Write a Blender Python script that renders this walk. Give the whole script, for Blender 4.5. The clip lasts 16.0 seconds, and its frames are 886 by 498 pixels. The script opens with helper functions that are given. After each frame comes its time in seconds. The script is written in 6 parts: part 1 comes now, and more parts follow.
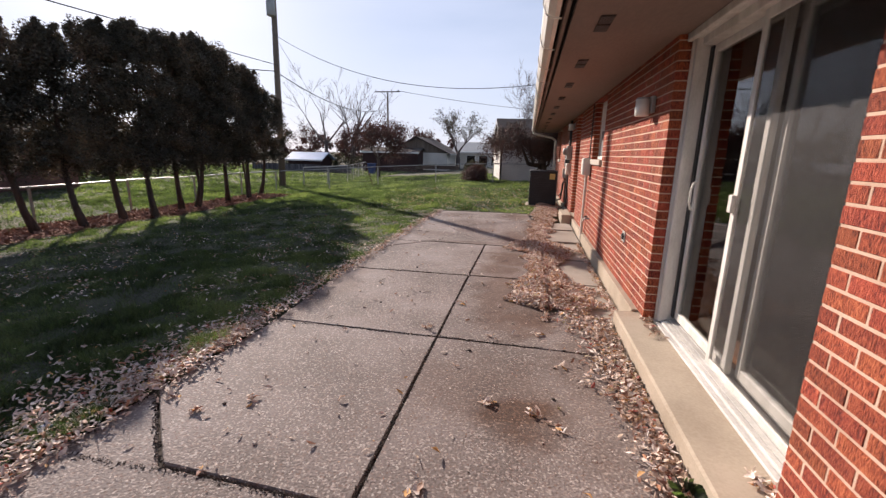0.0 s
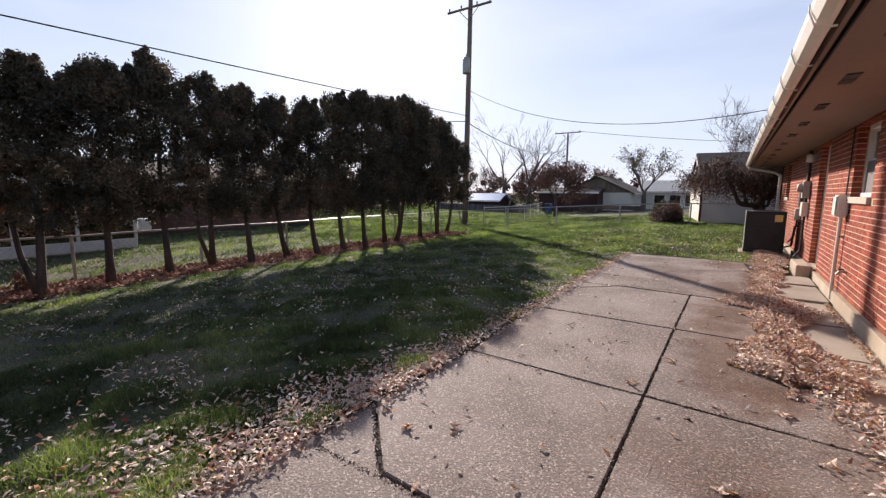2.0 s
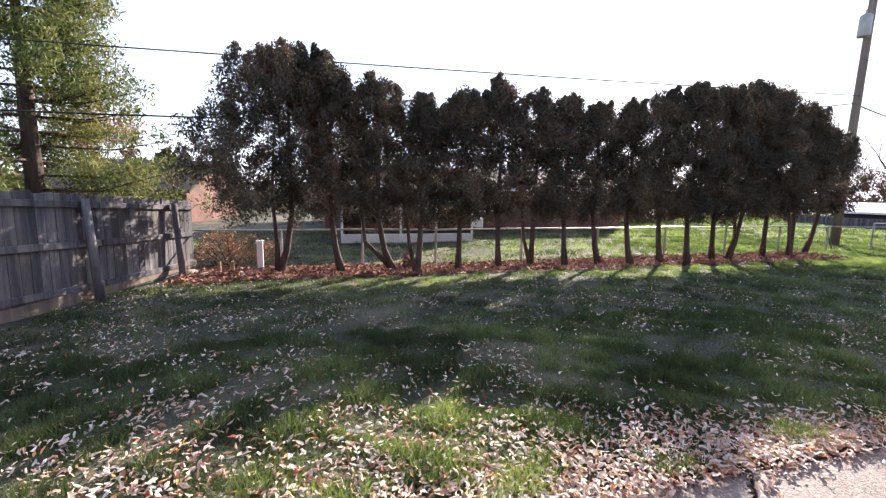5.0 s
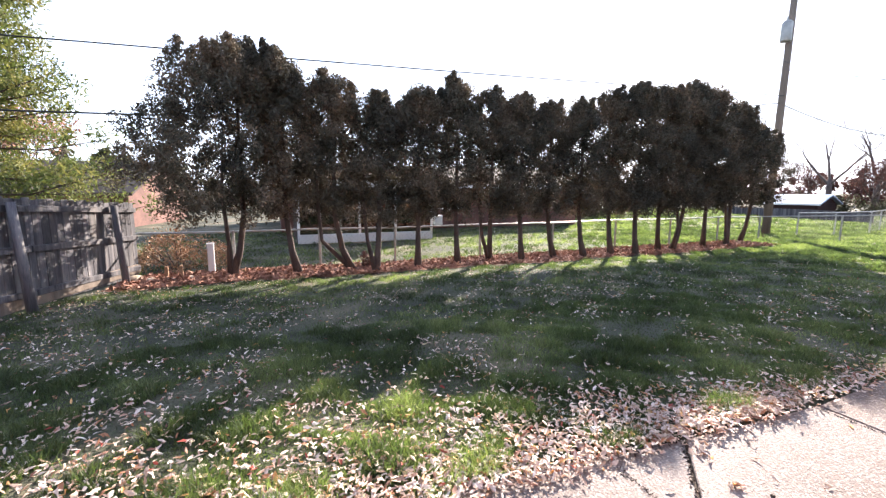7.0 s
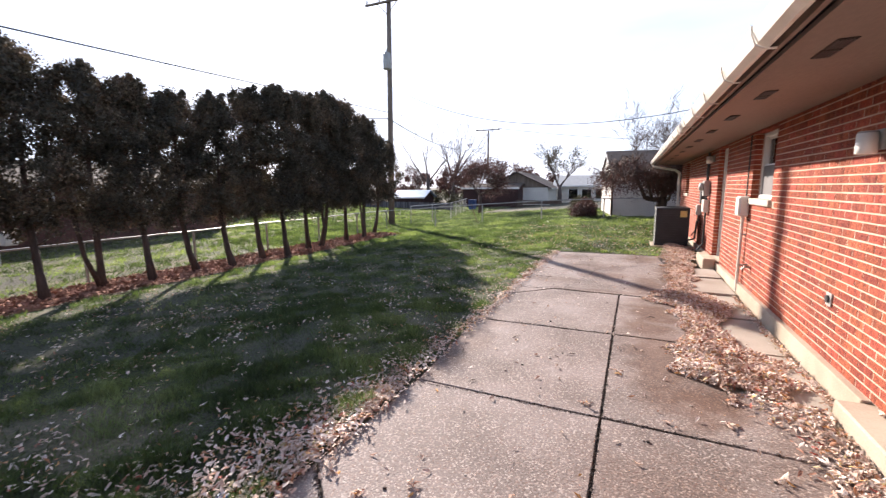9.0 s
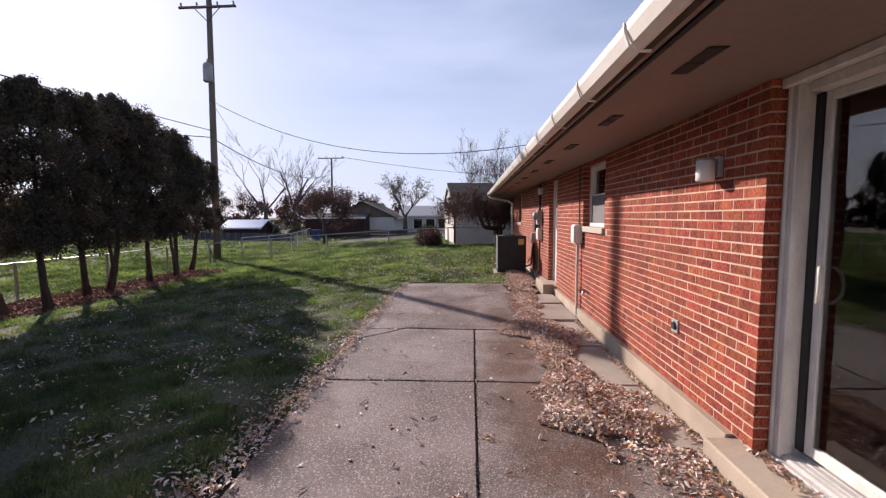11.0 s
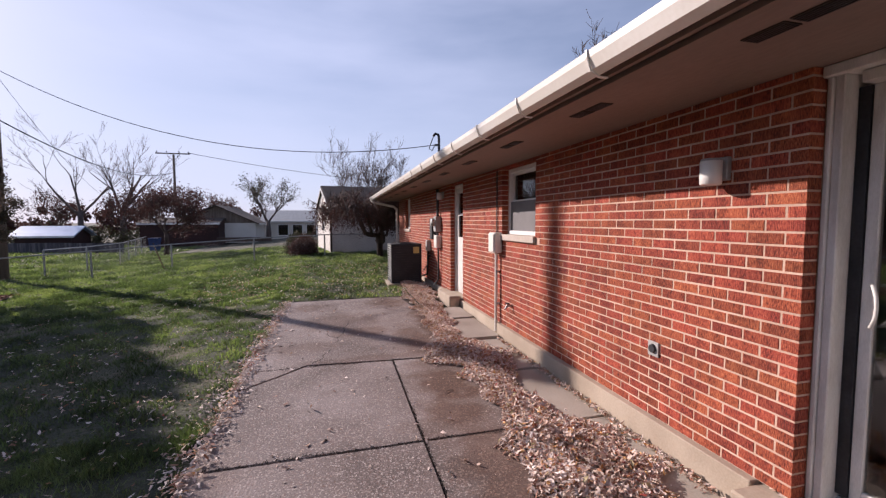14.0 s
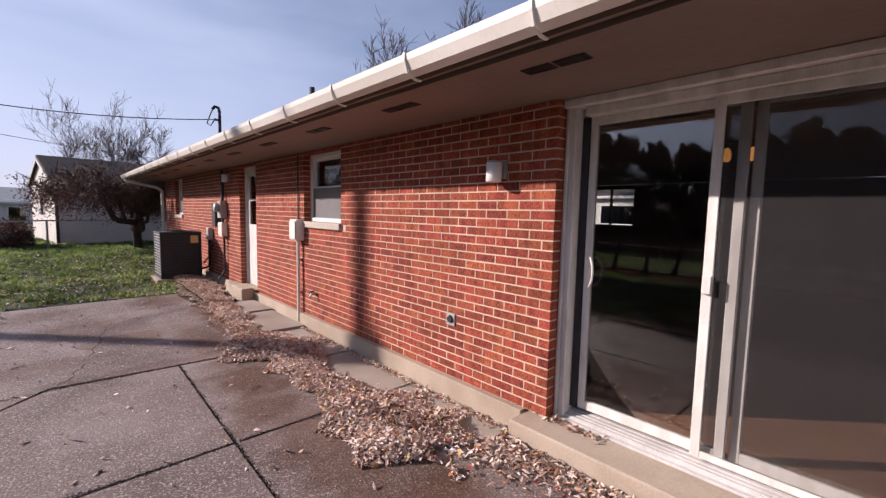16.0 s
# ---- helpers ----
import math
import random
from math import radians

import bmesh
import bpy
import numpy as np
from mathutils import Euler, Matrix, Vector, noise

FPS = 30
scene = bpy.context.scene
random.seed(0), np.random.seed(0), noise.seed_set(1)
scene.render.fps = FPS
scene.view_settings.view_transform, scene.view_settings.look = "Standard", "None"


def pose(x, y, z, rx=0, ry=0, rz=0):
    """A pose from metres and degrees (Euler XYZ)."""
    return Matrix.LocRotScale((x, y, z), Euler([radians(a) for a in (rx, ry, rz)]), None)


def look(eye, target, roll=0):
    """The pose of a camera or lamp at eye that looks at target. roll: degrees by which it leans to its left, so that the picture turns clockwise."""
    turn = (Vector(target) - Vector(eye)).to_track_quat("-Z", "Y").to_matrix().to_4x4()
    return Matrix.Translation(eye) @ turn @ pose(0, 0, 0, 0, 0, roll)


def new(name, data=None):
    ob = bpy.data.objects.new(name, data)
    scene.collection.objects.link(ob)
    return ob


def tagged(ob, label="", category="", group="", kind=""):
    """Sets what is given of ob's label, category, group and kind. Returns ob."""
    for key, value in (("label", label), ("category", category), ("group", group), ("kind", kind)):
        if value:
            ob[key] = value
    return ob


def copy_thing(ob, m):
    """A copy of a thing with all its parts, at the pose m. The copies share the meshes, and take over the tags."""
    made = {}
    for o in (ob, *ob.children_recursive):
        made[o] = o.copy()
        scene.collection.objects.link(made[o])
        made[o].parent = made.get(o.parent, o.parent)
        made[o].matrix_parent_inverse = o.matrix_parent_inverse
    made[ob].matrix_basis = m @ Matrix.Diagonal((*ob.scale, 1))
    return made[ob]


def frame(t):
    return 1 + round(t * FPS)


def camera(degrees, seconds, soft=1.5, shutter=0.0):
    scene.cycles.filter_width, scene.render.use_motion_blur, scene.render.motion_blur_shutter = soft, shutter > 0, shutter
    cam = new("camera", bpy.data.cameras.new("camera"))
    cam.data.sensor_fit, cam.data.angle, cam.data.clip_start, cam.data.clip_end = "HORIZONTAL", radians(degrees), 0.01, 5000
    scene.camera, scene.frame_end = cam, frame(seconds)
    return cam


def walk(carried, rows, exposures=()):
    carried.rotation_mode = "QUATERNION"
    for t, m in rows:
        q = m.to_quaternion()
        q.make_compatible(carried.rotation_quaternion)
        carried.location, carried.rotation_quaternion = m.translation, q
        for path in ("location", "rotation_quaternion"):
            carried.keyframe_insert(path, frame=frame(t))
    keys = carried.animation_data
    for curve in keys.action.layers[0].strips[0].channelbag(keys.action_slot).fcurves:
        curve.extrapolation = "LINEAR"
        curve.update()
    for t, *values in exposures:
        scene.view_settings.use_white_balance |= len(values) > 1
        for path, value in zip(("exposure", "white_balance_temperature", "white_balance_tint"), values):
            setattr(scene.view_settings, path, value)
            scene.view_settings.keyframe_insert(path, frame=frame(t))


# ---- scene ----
cam = camera(93.3, 16.0, 1.3, 0.16)
PATH = [
    (0, (0.751, 0.581, 1.425), (0.374, 2.494, 0.979), 1.2),
    (0.5, (0.743, 0.606, 1.44), (0.085, 2.45, 1.031), 0.1),
    (1, (0.664, 0.608, 1.442), (-0.247, 2.356, 1.101), -0.3),
    (1.5, (0.608, 0.538, 1.462), (-0.465, 2.198, 1.156), -1.5),
    (2, (0.522, 0.529, 1.406), (-0.601, 2.162, 1.135), 0.4),
    (2.5, (0.447, 0.496, 1.407), (-0.834, 2.005, 1.122), 0.6),
    (3, (0.359, 0.394, 1.462), (-1.124, 1.699, 1.15), 0.4),
    (3.5, (0.243, 0.34, 1.457), (-1.395, 1.447, 1.151), 0.6),
    (4, (0.161, 0.312, 1.441), (-1.57, 1.269, 1.148), 1.3),
    (4.5, (0.143, 0.311, 1.439), (-1.73, 0.958, 1.167), 1.6),
    (4.7, (0.143, 0.311, 1.437), (-1.758, 0.869, 1.169), 1.1),
    (7, (0.209, 0.349, 1.401), (-1.633, 1.08, 1.129), 0.2),
    (7.2, (0.25, 0.401, 1.408), (-1.489, 1.347, 1.123), -0.6),
    (7.5, (0.142, 0.283, 1.459), (-1.391, 1.519, 1.112), -0.1),
    (8, (0.183, 0.419, 1.461), (-1.18, 1.831, 1.072), 0.4),
    (8.5, (0.187, 0.588, 1.519), (-0.962, 2.195, 1.205), 0.0),
    (9, (0.239, 0.746, 1.569), (-0.574, 2.55, 1.276), -0.5),
    (9.5, (0.222, 1.043, 1.488), (-0.22, 2.978, 1.246), 0.2),
    (9.7, (0.179, 1.126, 1.502), (-0.085, 3.099, 1.301), 0.3),
    (11.8, (0.015, 1.861, 1.565), (-0.06, 3.853, 1.41), 0.1),
    (12, (-0.021, 1.928, 1.576), (-0.055, 3.92, 1.394), 0.1),
    (12.5, (-0.183, 2.086, 1.573), (-0.008, 4.074, 1.439), -2.2),
    (13, (-0.325, 2.235, 1.57), (-0.118, 4.218, 1.409), -0.9),
    (13.5, (-0.426, 2.458, 1.546), (-0.056, 4.42, 1.424), -0.9),
    (14, (-0.463, 2.561, 1.562), (0.035, 4.493, 1.428), -0.2),
    (14.5, (-0.524, 2.606, 1.561), (0.209, 4.464, 1.461), -1.7),
    (15, (-0.647, 2.634, 1.563), (0.385, 4.344, 1.452), -1.9),
    (15.5, (-0.695, 2.61, 1.554), (0.504, 4.203, 1.401), -0.7),
    (16, (-0.681, 2.549, 1.544), (0.673, 4.01, 1.366), 1.2),
]
SUN_EL, SUN_DIR = radians(23.3), (-0.70, 0.714)
walk(cam, [(t, look(eye, target, roll)) for t, eye, target, roll in PATH],
     [(0.0, 0.4, 6300, 17), (3.5, 0.9, 6300, 15), (4.7, 1.5, 6250, 16), (7.0, 2.0, 6250, 14), (8.0, 1.5, 6300, 15), (9.0, 1.2, 6200, 16), (9.7, 0.85, 6200, 18), (11.8, 0.25, 6000, 22), (16.0, 0.25, 6000, 24)])

# ---- world and sun ----
world = bpy.data.worlds.new("sky")
scene.world = world
world.use_nodes = True
wn, wl = world.node_tree.nodes, world.node_tree.links
sky = wn.new("ShaderNodeTexSky")
sky.sky_type, sky.sun_disc = "NISHITA", False
sky.sun_elevation = SUN_EL
sky.sun_rotation = math.atan2(SUN_DIR[0], SUN_DIR[1])
sky.air_density, sky.dust_density, sky.ozone_density = 1.0, 0.5, 1.6
wtc = wn.new("ShaderNodeTexCoord")
wmap = wn.new("ShaderNodeMapping")
wmap.inputs["Scale"].default_value = (1.2, 1.2, 5.0)
wno = wn.new("ShaderNodeTexNoise")
wno.inputs["Scale"].default_value, wno.inputs["Detail"].default_value = 1.6, 5.0
wra = wn.new("ShaderNodeMapRange")
wra.inputs["From Min"].default_value, wra.inputs["From Max"].default_value = 0.28, 0.72
wra.inputs["To Max"].default_value = 0.55
wmx = wn.new("ShaderNodeMix")
wmx.data_type = "RGBA"
wmx.inputs["B"].default_value = (8.6, 9.3, 10.8, 1)
wl.new(wtc.outputs["Generated"], wmap.inputs["Vector"])
wl.new(wmap.outputs["Vector"], wno.inputs["Vector"])
wl.new(wno.outputs["Fac"], wra.inputs["Value"])
wdot, wglow = wn.new("ShaderNodeVectorMath"), wn.new("ShaderNodeMapRange")
wdot.operation = "DOT_PRODUCT"
wdot.inputs[1].default_value = Vector((SUN_DIR[0], SUN_DIR[1], math.tan(SUN_EL))).normalized()
wglow.interpolation_type = "SMOOTHSTEP"
wglow.inputs["From Min"].default_value, wglow.inputs["From Max"].default_value = -0.1, 0.95
wglow.inputs["To Min"].default_value, wglow.inputs["To Max"].default_value = 0.42, 1.0
wl.new(wtc.outputs["Generated"], wdot.inputs[0])
wl.new(wdot.outputs["Value"], wglow.inputs["Value"])
wcl, whm = wn.new("ShaderNodeMath"), wn.new("ShaderNodeMath")
wcl.operation = whm.operation = "MULTIPLY"
wl.new(wra.outputs["Result"], wcl.inputs[0])
wl.new(wglow.outputs["Result"], wcl.inputs[1])
wl.new(wglow.outputs["Result"], whm.inputs[1])
wl.new(wcl.outputs["Value"], wmx.inputs["Factor"])
wl.new(sky.outputs["Color"], wmx.inputs["A"])
whz, wsep = wn.new("ShaderNodeMapRange"), wn.new("ShaderNodeSeparateXYZ")
whz.inputs["From Min"].default_value, whz.inputs["From Max"].default_value = 0.0, 0.62
whz.inputs["To Min"].default_value, whz.inputs["To Max"].default_value = 0.85, 0.0
wm2 = wn.new("ShaderNodeMix")
wm2.data_type = "RGBA"
wm2.inputs["B"].default_value = (6.6, 7.1, 8.3, 1)
wl.new(wtc.outputs["Generated"], wsep.inputs["Vector"])
wl.new(wsep.outputs["Z"], whz.inputs["Value"])
wl.new(whz.outputs["Result"], whm.inputs[0])
wl.new(whm.outputs["Value"], wm2.inputs["Factor"])
wl.new(wmx.outputs["Result"], wm2.inputs["A"])
wmin = wn.new("ShaderNodeVectorMath")
wmin.operation = "MINIMUM"
wmin.inputs[1].default_value = (12.0, 12.2, 12.6)
wl.new(wm2.outputs["Result"], wmin.inputs[0])
wl.new(wmin.outputs["Vector"], wn["Background"].inputs["Color"])
wn["Background"].inputs["Strength"].default_value = 0.085

sun_data = bpy.data.lights.new("sun", "SUN")
sun_data.energy, sun_data.angle, sun_data.color = 5.3, radians(0.53), (1.0, 0.87, 0.72)
sun = new("sun", sun_data)
sun.matrix_world = look((SUN_DIR[0] * 40, SUN_DIR[1] * 40, 40 * math.tan(SUN_EL)), (0, 0, 0))


# ---- materials ----
def surface(name, cols, scale=8.0, rough=0.8, bump=0.2, fine=60.0, stretch=(1, 1, 1), vary=0.0, metal=0.0, dist=0.01,
            speck=None, spec=0.5, big=0.7, trans=0.0, through_tint=None):
    """cols: two or three base colours mixed by a broad noise and a fine one; vary: spread of value from piece to piece."""
    m = bpy.data.materials.new(name)
    m.use_nodes = True
    n, l = m.node_tree.nodes, m.node_tree.links
    bsdf = n["Principled BSDF"]
    geo = n.new("ShaderNodeNewGeometry")
    mp = n.new("ShaderNodeMapping")
    mp.inputs["Scale"].default_value = stretch
    l.new(geo.outputs["Position"], mp.inputs["Vector"])

    def noise_at(s, detail=4.0):
        t = n.new("ShaderNodeTexNoise")
        t.inputs["Scale"].default_value, t.inputs["Detail"].default_value = s, detail
        l.new(mp.outputs["Vector"], t.inputs["Vector"])
        return t.outputs["Fac"]

    def ramp(fac, stops):
        r = n.new("ShaderNodeValToRGB")
        while len(r.color_ramp.elements) < len(stops):
            r.color_ramp.elements.new(0.5)
        for e, (p, c) in zip(r.color_ramp.elements, stops):
            e.position, e.color = p, (*c, 1)
        l.new(fac, r.inputs["Fac"])
        return r.outputs["Color"]

    def math_node(op, a, b):
        x = n.new("ShaderNodeMath")
        x.operation = op
        for i, v in enumerate((a, b)):
            if isinstance(v, (int, float)):
                x.inputs[i].default_value = v
            else:
                l.new(v, x.inputs[i])
        return x.outputs[0]

    broad, small = noise_at(scale, 3.0), noise_at(fine, 5.0)
    fac = math_node("ADD", math_node("MULTIPLY", broad, big), math_node("MULTIPLY", small, 1 - big))
    stops = [(0.38 + 0.24 * i / (len(cols) - 1), c) for i, c in enumerate(cols)]
    col = ramp(fac, stops)
    if vary:
        oi = n.new("ShaderNodeObjectInfo")
        r = math_node("FRACT", math_node("ADD", oi.outputs["Random"], geo.outputs["Random Per Island"]), 0)
        hsv = n.new("ShaderNodeHueSaturation")
        l.new(col, hsv.inputs["Color"])
        l.new(math_node("ADD", math_node("MULTIPLY", r, 2 * vary), 1 - vary), hsv.inputs["Value"])
        r2 = math_node("FRACT", math_node("MULTIPLY", r, 7.31), 0)
        l.new(math_node("ADD", math_node("MULTIPLY", r2, 0.03 * min(1, vary * 2)), 0.5 - 0.015 * min(1, vary * 2)), hsv.inputs["Hue"])
        col = hsv.outputs["Color"]
    if speck:
        vo = n.new("ShaderNodeTexVoronoi")
        vo.inputs["Scale"].default_value = speck[0]
        l.new(geo.outputs["Position"], vo.inputs["Vector"])
        mx = n.new("ShaderNodeMix")
        mx.data_type = "RGBA"
        cr = n.new("ShaderNodeMapRange")
        cr.inputs["From Min"].default_value, cr.inputs["From Max"].default_value = speck[3], speck[3] + 0.05
        sep = n.new("ShaderNodeSeparateColor")
        l.new(vo.outputs["Color"], sep.inputs["Color"])
        l.new(sep.outputs["Red"], cr.inputs["Value"])
        mx2 = n.new("ShaderNodeMix")
        mx2.data_type = "RGBA"
        mx2.inputs["A"].default_value, mx2.inputs["B"].default_value = (*speck[1], 1), (*speck[2], 1)
        l.new(sep.outputs["Green"], mx2.inputs["Factor"])
        l.new(math_node("MULTIPLY", cr.outputs["Result"], 0.6), mx.inputs["Factor"])
        l.new(col, mx.inputs["A"])
        l.new(mx2.outputs["Result"], mx.inputs["B"])
        col = mx.outputs["Result"]
    l.new(col, bsdf.inputs["Base Color"])
    bsdf.inputs["Roughness"].default_value, bsdf.inputs["Metallic"].default_value = rough, metal
    bsdf.inputs["Specular IOR Level"].default_value = spec
    if bump:
        b = n.new("ShaderNodeBump")
        b.inputs["Strength"].default_value, b.inputs["Distance"].default_value = bump, dist
        l.new(math_node("ADD", small, broad), b.inputs["Height"])
        l.new(b.outputs["Normal"], bsdf.inputs["Normal"])
    if trans:
        tr = n.new("ShaderNodeBsdfTranslucent")
        if through_tint:
            tm = n.new("ShaderNodeVectorMath")
            tm.operation = "MULTIPLY"
            tm.inputs[1].default_value = through_tint
            l.new(col, tm.inputs[0])
            l.new(tm.outputs["Vector"], tr.inputs["Color"])
        else:
            l.new(col, tr.inputs["Color"])
        ms = n.new("ShaderNodeMixShader")
        ms.inputs[0].default_value = trans
        l.new(bsdf.outputs[0], ms.inputs[1])
        l.new(tr.outputs[0], ms.inputs[2])
        l.new(ms.outputs[0], n["Material Output"].inputs["Surface"])
    return m


def glass(name, tint=(1, 1, 1), share=0.9):
    m = bpy.data.materials.new(name)
    m.use_nodes = True
    n, l = m.node_tree.nodes, m.node_tree.links
    n.remove(n["Principled BSDF"])
    t, g, mx, fr = (n.new("ShaderNodeBsdfTransparent"), n.new("ShaderNodeBsdfGlossy"), n.new("ShaderNodeMixShader"), n.new("ShaderNodeFresnel"))
    t.inputs["Color"].default_value = (*tint, 1)
    g.inputs["Roughness"].default_value = 0.01
    fr.inputs["IOR"].default_value = 1.9
    l.new(fr.outputs[0], mx.inputs[0])
    l.new(t.outputs[0], mx.inputs[1])
    l.new(g.outputs[0], mx.inputs[2])
    l.new(mx.outputs[0], n["Material Output"].inputs["Surface"])
    return m


def screen_cloth(name, cover=0.45):
    m = bpy.data.materials.new(name)
    m.use_nodes = True
    n, l = m.node_tree.nodes, m.node_tree.links
    b = n["Principled BSDF"]
    b.inputs["Base Color"].default_value = (0.028, 0.025, 0.025, 1)
    b.inputs["Roughness"].default_value = 0.7
    t, mx = n.new("ShaderNodeBsdfTransparent"), n.new("ShaderNodeMixShader")
    mx.inputs[0].default_value = cover
    l.new(t.outputs[0], mx.inputs[1])
    l.new(b.outputs[0], mx.inputs[2])
    l.new(mx.outputs[0], n["Material Output"].inputs["Surface"])
    return m


M_BRICK = surface("brick_red", [(0.10, 0.018, 0.010), (0.31, 0.059, 0.028), (0.45, 0.118, 0.054)], 2.6, 0.9, 1.0, 34, (6, 6, 1.3), vary=0.24, dist=0.008, big=0.3)
M_MORTAR = surface("mortar", [(0.50, 0.335, 0.245), (0.66, 0.47, 0.355)], 3, 0.95, 0.3, 80, dist=0.003)
M_CONC = surface("concrete_sill", [(0.36, 0.29, 0.215), (0.49, 0.405, 0.31)], 2.0, 0.9, 0.25, 70, dist=0.004)
M_PATIO = surface("aggregate_concrete", [(0.115, 0.088, 0.075), (0.20, 0.16, 0.142), (0.28, 0.235, 0.215)], 1.1, 0.82, 0.8, 70, dist=0.008, vary=0.06,
                  speck=(105, (0.60, 0.53, 0.47), (0.16, 0.08, 0.055), 0.66), big=0.6)
def leaf_kinds(m, kinds):
    """Gives each leaf one of several dead-leaf colours, by its own random number."""
    n, l = m.node_tree.nodes, m.node_tree.links
    bsdf = n["Principled BSDF"]
    src = bsdf.inputs["Base Color"].links[0].from_socket
    geo, ramp, mx = n.new("ShaderNodeNewGeometry"), n.new("ShaderNodeValToRGB"), n.new("ShaderNodeMix")
    ramp.color_ramp.interpolation = "CONSTANT"
    while len(ramp.color_ramp.elements) < len(kinds):
        ramp.color_ramp.elements.new(0.5)
    for e, (p, c) in zip(ramp.color_ramp.elements, kinds):
        e.position, e.color = p, (*c, 1)
    l.new(geo.outputs["Random Per Island"], ramp.inputs["Fac"])
    mx.data_type, mx.blend_type = "RGBA", "MULTIPLY"
    mx.inputs["Factor"].default_value = 1
    l.new(src, mx.inputs["A"])
    l.new(ramp.outputs["Color"], mx.inputs["B"])
    l.new(mx.outputs["Result"], bsdf.inputs["Base Color"])
    for node in n:
        if node.type == "BSDF_TRANSLUCENT":
            l.new(mx.outputs["Result"], node.inputs["Color"])


def stained(m, spots, colour):
    """Adds brown stains of their own shape: spots of (x, y, radius across, radius along, strength)."""
    n, l = m.node_tree.nodes, m.node_tree.links
    bsdf = n["Principled BSDF"]
    src = bsdf.inputs["Base Color"].links[0].from_socket
    geo = n.new("ShaderNodeNewGeometry")
    wob = n.new("ShaderNodeTexNoise")
    wob.inputs["Scale"].default_value, wob.inputs["Detail"].default_value = 3.5, 6.0
    l.new(geo.outputs["Position"], wob.inputs["Vector"])
    total = None
    for x, y, rx, ry, k in spots:
        mp = n.new("ShaderNodeMapping")
        mp.inputs["Location"].default_value = (-x / rx, -y / ry, 0)
        mp.inputs["Scale"].default_value = (1 / rx, 1 / ry, 0)
        l.new(geo.outputs["Position"], mp.inputs["Vector"])
        ln = n.new("ShaderNodeVectorMath")
        ln.operation = "LENGTH"
        l.new(mp.outputs["Vector"], ln.inputs[0])
        ad = n.new("ShaderNodeMath")
        ad.operation = "MULTIPLY_ADD"
        ad.inputs[1].default_value, ad.inputs[2].default_value = 1.6, -0.8
        l.new(wob.outputs["Fac"], ad.inputs[0])
        sm = n.new("ShaderNodeMath")
        sm.operation = "ADD"
        l.new(ln.outputs["Value"], sm.inputs[0])
        l.new(ad.outputs[0], sm.inputs[1])
        mr = n.new("ShaderNodeMapRange")
        mr.inputs["From Min"].default_value, mr.inputs["From Max"].default_value = 0.35, 1.0
        mr.inputs["To Min"].default_value, mr.inputs["To Max"].default_value = k, 0.0
        l.new(sm.outputs[0], mr.inputs["Value"])
        if total is None:
            total = mr.outputs["Result"]
        else:
            mxm = n.new("ShaderNodeMath")
            mxm.operation = "MAXIMUM"
            l.new(total, mxm.inputs[0])
            l.new(mr.outputs["Result"], mxm.inputs[1])
            total = mxm.outputs[0]
    mx = n.new("ShaderNodeMix")
    mx.data_type, mx.blend_type = "RGBA", "MULTIPLY"
    mx.inputs["B"].default_value = (*colour, 1)
    l.new(total, mx.inputs["Factor"])
    l.new(src, mx.inputs["A"])
    l.new(mx.outputs["Result"], bsdf.inputs["Base Color"])


stained(M_PATIO, [(0.78, 2.72, 0.36, 0.34, 1.0), (0.55, 2.95, 0.75, 0.6, 0.45), (0.62, 4.9, 0.50, 1.3, 0.75), (0.55, 6.4, 0.42, 0.8, 0.9),
                  (0.55, 7.9, 0.35, 1.0, 0.8), (-0.4, 9.2, 0.8, 0.8, 0.55), (0.5, 10.6, 0.5, 0.7, 0.85), (-0.9, 7.9, 0.6, 0.3, 0.5), (1.2, 3.2, 0.3, 1.0, 0.4), (0.72, 4.15, 0.42, 0.5, 0.9), (0.5, 5.7, 0.5, 0.5, 0.8), (0.05, 7.3, 1.0, 0.18, 0.5), (-0.1, 8.5, 0.5, 0.4, 0.7), (-1.2, 4.6, 0.25, 1.4, 0.4), (-0.9, 10.4, 0.5, 0.5, 0.6), (0.88, 8.6, 0.25, 1.6, 1.0)], (0.48, 0.31, 0.21))
M_WALK = surface("walkway_concrete", [(0.30, 0.26, 0.21), (0.42, 0.37, 0.31)], 1.5, 0.9, 0.3, 80, dist=0.004, vary=0.06)
M_GROUND = surface("lawn_soil", [(0.034, 0.035, 0.024), (0.062, 0.066, 0.038), (0.15, 0.125, 0.08)], 0.8, 0.95, 0.9, 30, dist=0.03)
M_GRASS = surface("grass_blades", [(0.036, 0.041, 0.032), (0.068, 0.076, 0.054), (0.16, 0.155, 0.115)], 0.7, 0.5, 0, 6, vary=0.45, trans=0.45, through_tint=(2.1, 2.9, 0.85))
M_MULCH = surface("mulch", [(0.20, 0.09, 0.06), (0.42, 0.22, 0.15)], 3, 0.95, 0.9, 25, dist=0.03)
M_LEAF = surface("fallen_leaves", [(0.62, 0.52, 0.45), (0.80, 0.72, 0.66), (0.95, 0.90, 0.86)], 3.0, 0.7, 0.5, 90, dist=0.004, trans=0.12)
M_REDLEAF = surface("red_brown_leaves", [(0.20, 0.08, 0.05), (0.42, 0.20, 0.12), (0.60, 0.38, 0.26)], 2.5, 0.75, 0, 14, vary=0.5, trans=0.15)
M_FRAME = surface("weathered_door_frame", [(0.60, 0.57, 0.52), (0.80, 0.77, 0.72)], 3, 0.5, 0.2, 45, (4, 4, 1), dist=0.002)
